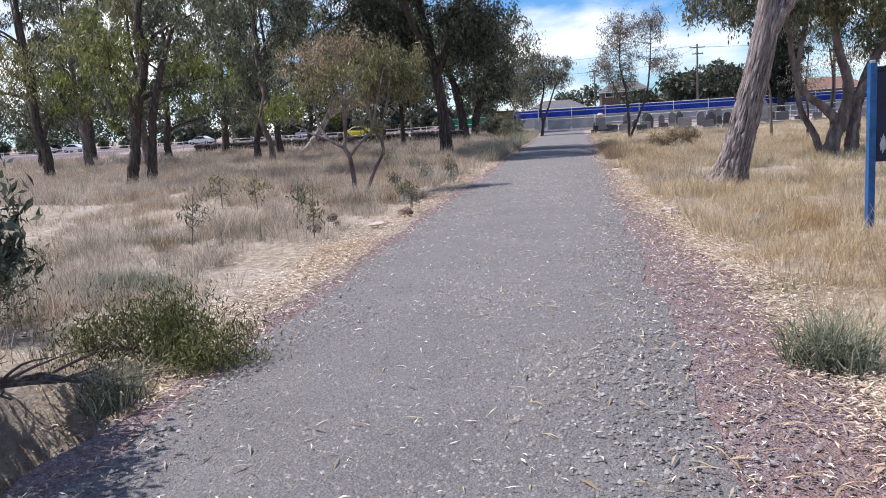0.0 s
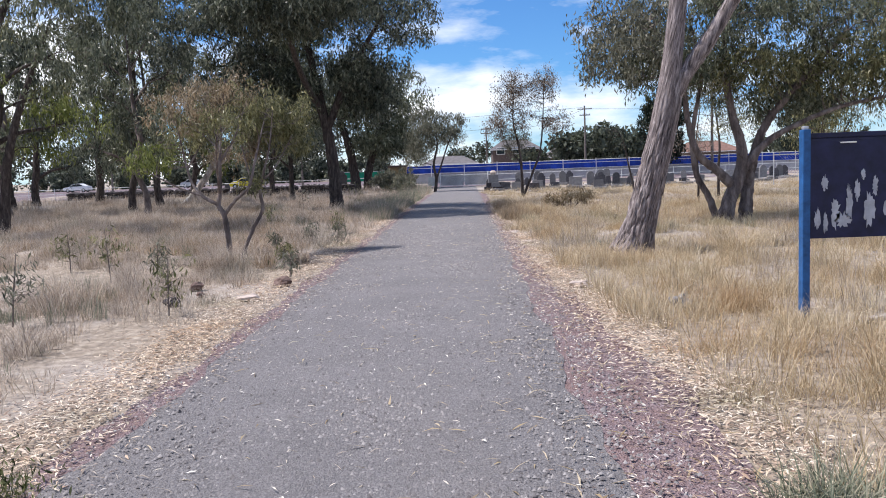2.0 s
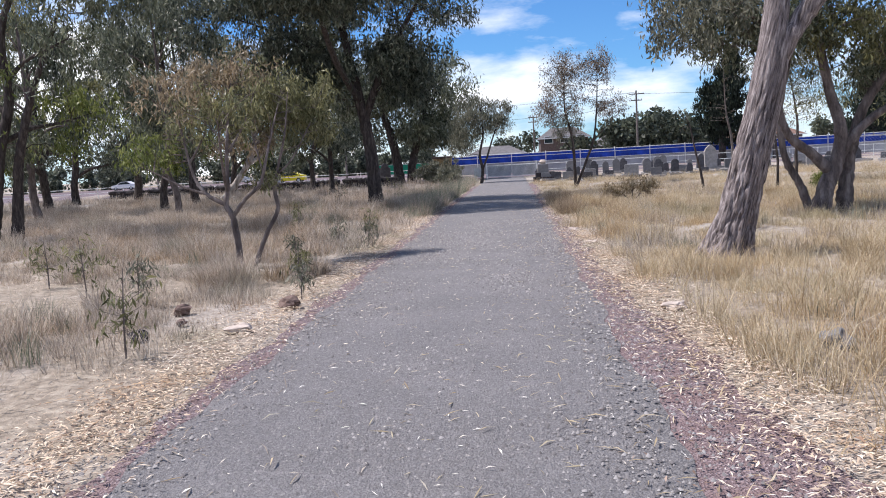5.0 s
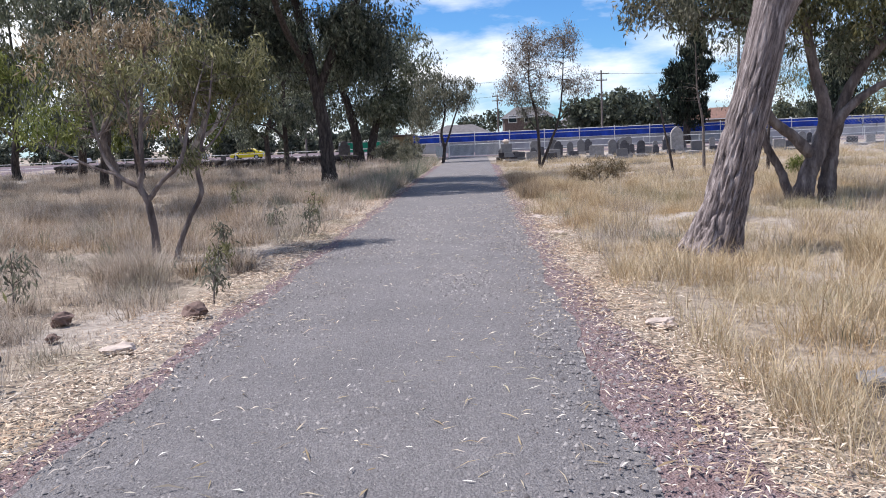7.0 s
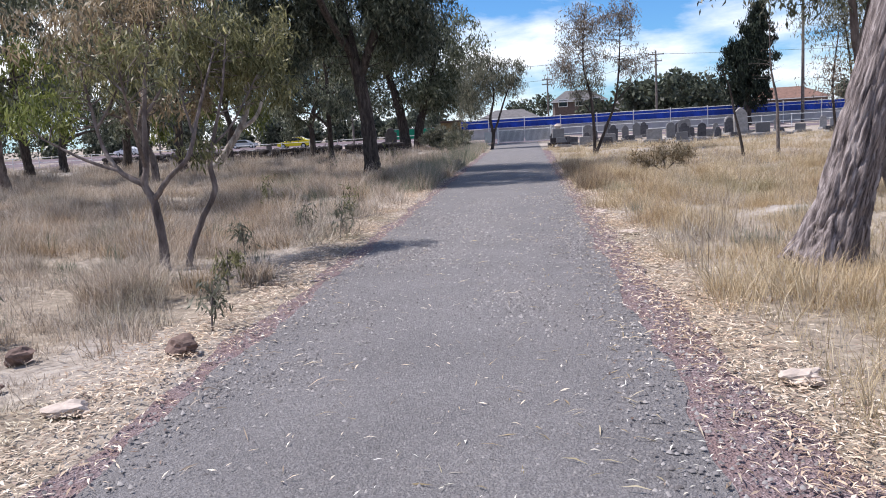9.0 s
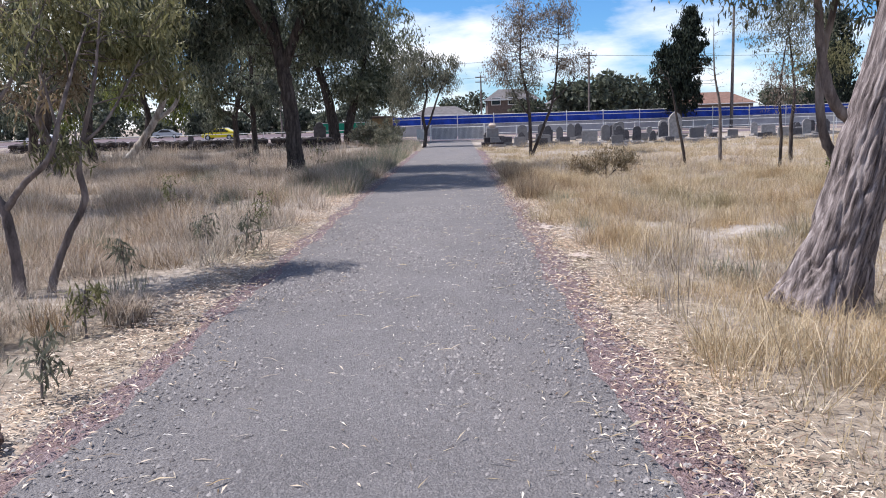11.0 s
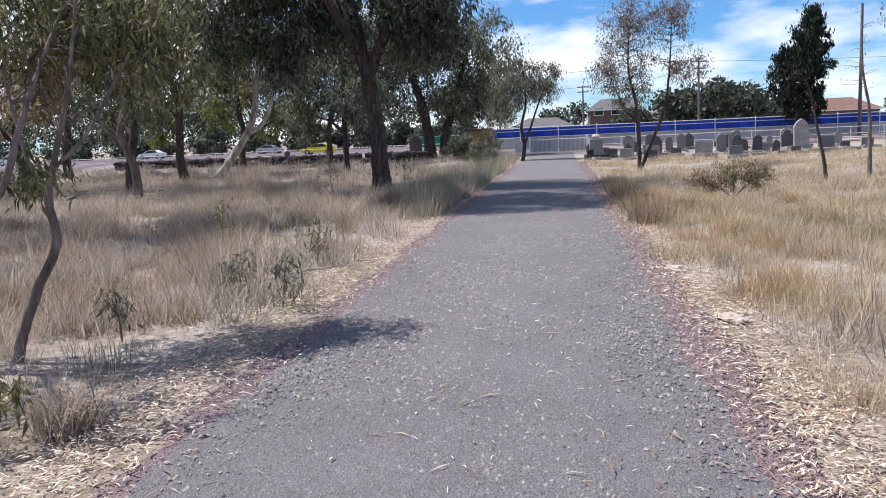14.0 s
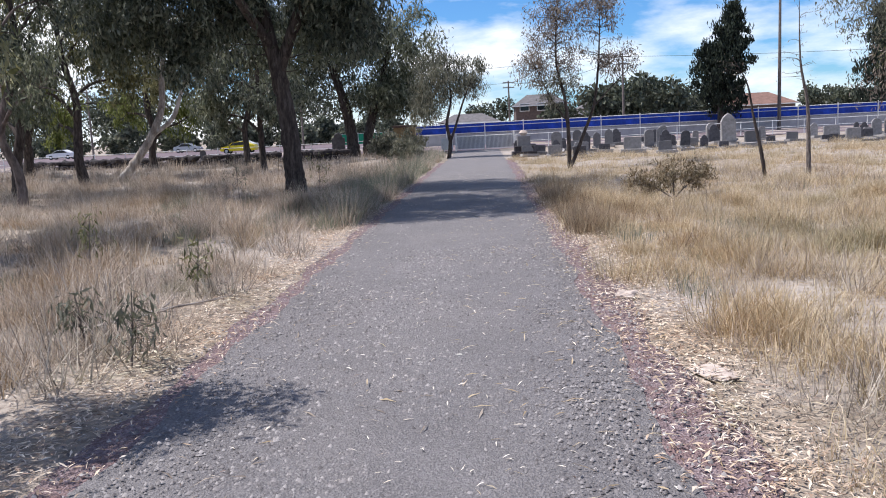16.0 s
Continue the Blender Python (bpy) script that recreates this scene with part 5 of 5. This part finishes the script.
def pebbles(name, label, rng, n, y0, y1, lo, hi, size, z=0.01, heaps=0):
    y = y0 + (y1 - y0) * rng.uniform(0, 1, n) ** 1.4
    x = mid_x(y) + rng.uniform(lo, hi, n)
    if heaps:
        k = rng.integers(0, heaps, n)
        y = rng.uniform(y0, y1, heaps)[k] + rng.normal(0, 0.45, n)
        x = np.clip(mid_x(y) + rng.uniform(lo, hi, heaps)[k] + rng.normal(0, 0.28, n), mid_x(y) + lo - 0.2, mid_x(y) + hi + 0.2)
    s = size * rng.uniform(0.4, 1.5, n) ** 1.5
    o = np.array([(1, 0, 0), (0, 1, 0), (-1, 0, 0), (0, -1, 0), (0.1, -0.15, 1.0)], float)
    a = rng.uniform(0, 6.28, n)
    v = o[None] * rng.uniform(0.6, 1.3, (n, 5, 1))
    vx = v[..., 0] * np.cos(a)[:, None] - v[..., 1] * np.sin(a)[:, None]
    vy = v[..., 0] * np.sin(a)[:, None] + v[..., 1] * np.cos(a)[:, None]
    v = np.stack((vx, vy, v[..., 2]), -1) * s[:, None, None] + np.c_[x, y, np.full(n, z)][:, None, :]
    t = np.array([(0, 1, 4), (1, 2, 4), (2, 3, 4), (3, 0, 4)])
    t = (np.arange(n)[:, None, None] * 5 + t[None]).reshape(-1, 3)
    return whole(name, mesh_np(name, v.reshape(-1, 3), None, t), M_PEBBLE, label, "gravel", "stuff")


pebbles("path_grit", "loose grey grit on the path", R, 17000, 5, 30, -1.5, 1.5, 0.0068, 0.016)
pebbles("path_grit", "drifts of loose gravel on the path", R, 15000, 6, 30, -1.2, 1.2, 0.0095, 0.018, 46)
pebbles("verge_gravel", "loose gravel along the path edge", R, 6500, 5, 34, 1.15, 2.0, 0.011)
pebbles("verge_gravel", "loose gravel under the leaf litter", R, 4500, 5, 34, -1.95, -1.25, 0.010)


# ---- rocks ----
def rock(x, y, sx, sy, sz, mat, label, seed):
    g = random.Random(seed)
    bm = bmesh.new()
    bmesh.ops.create_icosphere(bm, subdivisions=3, radius=1)
    o = Vector((g.uniform(0, 50), g.uniform(0, 50), 0))
    for v in bm.verts:
        v.co *= 1 + 0.6 * noise.noise(v.co * 1.2 + o) + 0.22 * noise.noise(v.co * 3.5 + o)
        v.co = Vector((v.co.x * sx, v.co.y * sy, v.co.z * sz))
    whole("rock", bm, mat, label, "rock", m=pose(x, y, sz * 0.45, 0, 0, g.uniform(0, 180)))


rock(-2.45, 18.1, 0.15, 0.11, 0.09, M_REDROCK, "dark brown rock at the litter's edge", 1)
rock(-2.62, 16.7, 0.15, 0.09, 0.05, M_PALEROCK, "flat pale rock in the leaf litter", 2)
rock(-3.75, 18.0, 0.11, 0.09, 0.07, M_REDROCK, "dark rock on bare soil", 3)
rock(-3.45, 17.2, 0.07, 0.06, 0.045, M_REDROCK, "small dark rock on bare soil", 4)
rock(-3.6, 16.4, 0.12, 0.09, 0.07, M_DARKSTONE, "dark rock half hidden in grass", 5)
rock(2.85, 15.0, 0.14, 0.12, 0.1, M_STONE, "grey rock in dry grass", 6)
rock(1.72, 26.4, 0.11, 0.08, 0.035, M_PALEROCK, "flat pale rock on the verge", 8)
rock(1.95, 16.9, 0.13, 0.1, 0.05, M_PALEROCK, "pale rock in the leaf litter", 9)
rock(1.85, 23.8, 0.17, 0.12, 0.02, M_PALEROCK, "flat pinkish stone in the leaf litter", 10)


# ---- shrubs, seedlings, fallen branches ----
def seedling(x, y, h, seed, mat=None, leaf=0.1):
    g = np.random.default_rng(seed)
    a, b = g.uniform(-0.12, 0.12, 2)
    tree("gum_seedling", x, y, "thin young gum seedling with few broad leaves", [[(0, 0, -0.05, 0.011), (a * 0.5, 0, h * 0.5, 0.009), (a, b, h, 0.004)]],
         [(a * 0.8, b * 0.8, h * 0.6, h * 0.36, h * 0.36, h * 0.42, 1.0, mat or M_OLIVE)], M_DEAD, seed, 26, 6, leaf, 0.2, 0.06, twig=0.005, segs=6, category="seedling", group="gum seedlings")


for k, (sx, sy, sh) in enumerate(((-3.35, 15.6, 0.85), (-5.0, 15.0, 0.9), (-5.6, 19.2, 0.9), (-4.6, 18.6, 0.65), (-2.95, 20.6, 0.45), (-2.55, 24.6, 0.6), (-3.0, 27.5, 0.6), (-3.2, 25.2, 0.5),
                                  (-4.2, 41.5, 1.3), (-6.3, 40.8, 1.3), (-5.2, 29.5, 0.8), (-3.7, 23.4, 0.45), (-6.9, 20.5, 0.8), (-2.5, 18.9, 0.4))):
    seedling(sx, sy, sh, 200 + k, M_SILVER if k % 2 else M_OLIVE)


def shrub(name, x, y, label, blobs, mat, seed, n=60, per=60, leaf=0.05, wide=0.25, up=0.8, spread=0.1):
    stems = [[(0, 0, -0.05, 0.02), (b[0] * 0.5, b[1] * 0.5, b[2] * 0.6, 0.014), (b[0], b[1], b[2], 0.006)] for b in blobs]
    tree(name, x, y, label, stems, [(*b, 1 / len(blobs), mat) for b in blobs], M_DEAD, seed, n, per, leaf, wide, spread, 0.0, up, 0.006, 6, "shrub")


shrub("green_shrub", -2.35, 9.4, "low spreading yellow-green shrub at the path edge", [(0, 0, 0.12, 0.45, 0.36, 0.12), (-0.45, 0.2, 0.16, 0.42, 0.36, 0.15), (0.25, -0.15, 0.08, 0.3, 0.25, 0.08), (-0.2, 0.1, 0.24, 0.22, 0.2, 0.1), (-0.75, 0.0, 0.12, 0.3, 0.3, 0.12)], M_SHRUB, 301, 150, 70, 0.045, 0.2, 0.9, 0.13)
shrub("tall_shrub", -4.5, 10.1, "grey-green shrub with upright twigs", [(0, 0, 0.5, 0.45, 0.5, 0.3), (-0.5, 0.3, 0.6, 0.5, 0.5, 0.4), (-0.3, -0.4, 0.35, 0.5, 0.4, 0.3)], M_LEAF, 302, 90, 90)
# Added mostly out of view; size and place are set to shade the hollow.
shrub("dense_shrub", -3.85, 7.7, "dense dark green shrub added to shade the hollow", [(0, 0, 1.0, 0.8, 0.9, 0.7), (0.1, -1.0, 0.8, 0.7, 0.7, 0.6), (-0.1, 0.9, 1.1, 0.8, 0.7, 0.7), (0.2, 0.3, 1.5, 0.6, 0.8, 0.4), (0.45, -0.3, 1.8, 0.6, 0.8, 0.45), (0.4, 0.6, 1.2, 0.5, 0.6, 0.5)], M_DARKLEAF, 309, 260, 90, 0.09, 0.36)
shrub("brown_shrub", 4.6, 36.4, "low brown dry shrub in golden grass", [(0, 0, 0.4, 0.5, 0.5, 0.32), (0.6, 0.2, 0.36, 0.42, 0.4, 0.28), (-0.6, 0.3, 0.28, 0.45, 0.4, 0.2)], M_RUST, 304, 80, 40, 0.09)
shrub("green_shrub", 9.9, 33.8, "small green bush in golden grass", [(0, 0, 0.35, 0.35, 0.3, 0.3)], M_BRIGHTLEAF, 306, 40, 50, 0.08)
shrub("weed_shrub", -3.2, 60.0, "grey-green shrub below the weeping gum", [(0, 0, 0.6, 0.9, 1.2, 0.5), (-1.2, 1, 0.9, 0.8, 1.0, 0.7)], M_SILVER, 308, 110, 60, 0.16)
shrub("weed_shrub", -5.6, 72.0, "grey-green shrub beside the gate pillar", [(0, 0, 0.7, 1.1, 1.0, 0.6), (1.8, 0.5, 0.9, 1.0, 1.0, 0.8)], M_SILVER, 310, 110, 60, 0.18)


def strap_plant(x, y, label, h, rad, n, mat, seed, fans=5):
    rng = np.random.default_rng(seed)
    o = thing("strap_leaf_plant", x, y, 0, label, "plant")
    for k in range(fans):
        cx, cy = (rad * 0.55 * np.cos(k * 2.4), rad * 0.55 * np.sin(k * 2.4)) if k else (0, 0)
        a, r = rng.uniform(0, 6.28, n // fans), rad * 0.6 * np.sqrt(rng.uniform(0, 1, n // fans))
        base = np.c_[cx + np.cos(a) * r, cy + np.sin(a) * r, np.full(n // fans, -0.02)]
        v, q, t = blades(rng, base, h * rng.uniform(0.5, 1.2, n // fans), 0.0045, 1.3)
        part("leaf_fan", mesh_np("leaf_fan", v, q, t), mat, o)


strap_plant(1.98, 9.15, "clump of blue-green strap leaves at the path edge", 0.33, 0.28, 800, M_GREENGRASS, 1)
strap_plant(-2.45, 8.5, "dry and green grass clump by the path", 0.3, 0.2, 400, M_GREENGRASS, 2)
strap_plant(-2.75, 21.0, "dark dry grass clump below the sapling", 0.35, 0.2, 400, M_GREYGRASS, 3)


def fallen_branch(x, y, turn, size, mat, label, seed):
    g = np.random.default_rng(seed)
    lines = []
    main = [(0, 0, 0.03, 0.03), (0.5, 0.05, 0.1, 0.024), (1.0, -0.05, 0.16, 0.016), (1.6, 0.06, 0.14, 0.007)]
    p, r = curve_points(main, 24)
    lines.append((p * size, r * size))
    for k in range(9):
        i = int(g.uniform(4, 22))
        e = p[i] + np.array((g.uniform(0.2, 0.6), g.uniform(-0.4, 0.4), g.uniform(-0.02, 0.2)))
        e[2] = max(e[2], 0.01)
        q, s = curve_points([(*p[i], r[i] * 0.6), (*((p[i] + e) / 2 + g.normal(size=3) * 0.03), r[i] * 0.45), (*e, 0.002)], 7)
        lines.append((q * size, s * size))
    o = thing("fallen_branch", x, y, 0, label, "branch", turn=turn)
    for k, ln in enumerate(lines):
        v, q = tubes([ln], 6)
        part("stem" if k == 0 else "twig", mesh_np("stem" if k == 0 else "twig", v, q, smooth=True), mat, o)


fallen_branch(-3.6, 8.9, -20, 0.9, M_DEAD, "bare fallen branch in the shadowed hollow", 1)
fallen_branch(-3.9, 8.4, 10, 0.9, M_DEAD, "bare fallen branch in the shadowed hollow", 2)
fallen_branch(-4.2, 9.2, -40, 1.0, M_DEAD, "grey fallen twigs by the shrub", 3)
fallen_branch(4.2, 13.6, -8, 1.3, M_PALEBARK, "pale fallen stick in the grass", 4)
fallen_branch(-3.5, 25.5, 40, 0.9, M_PALEBARK, "pale fallen branch among dry grass", 5)
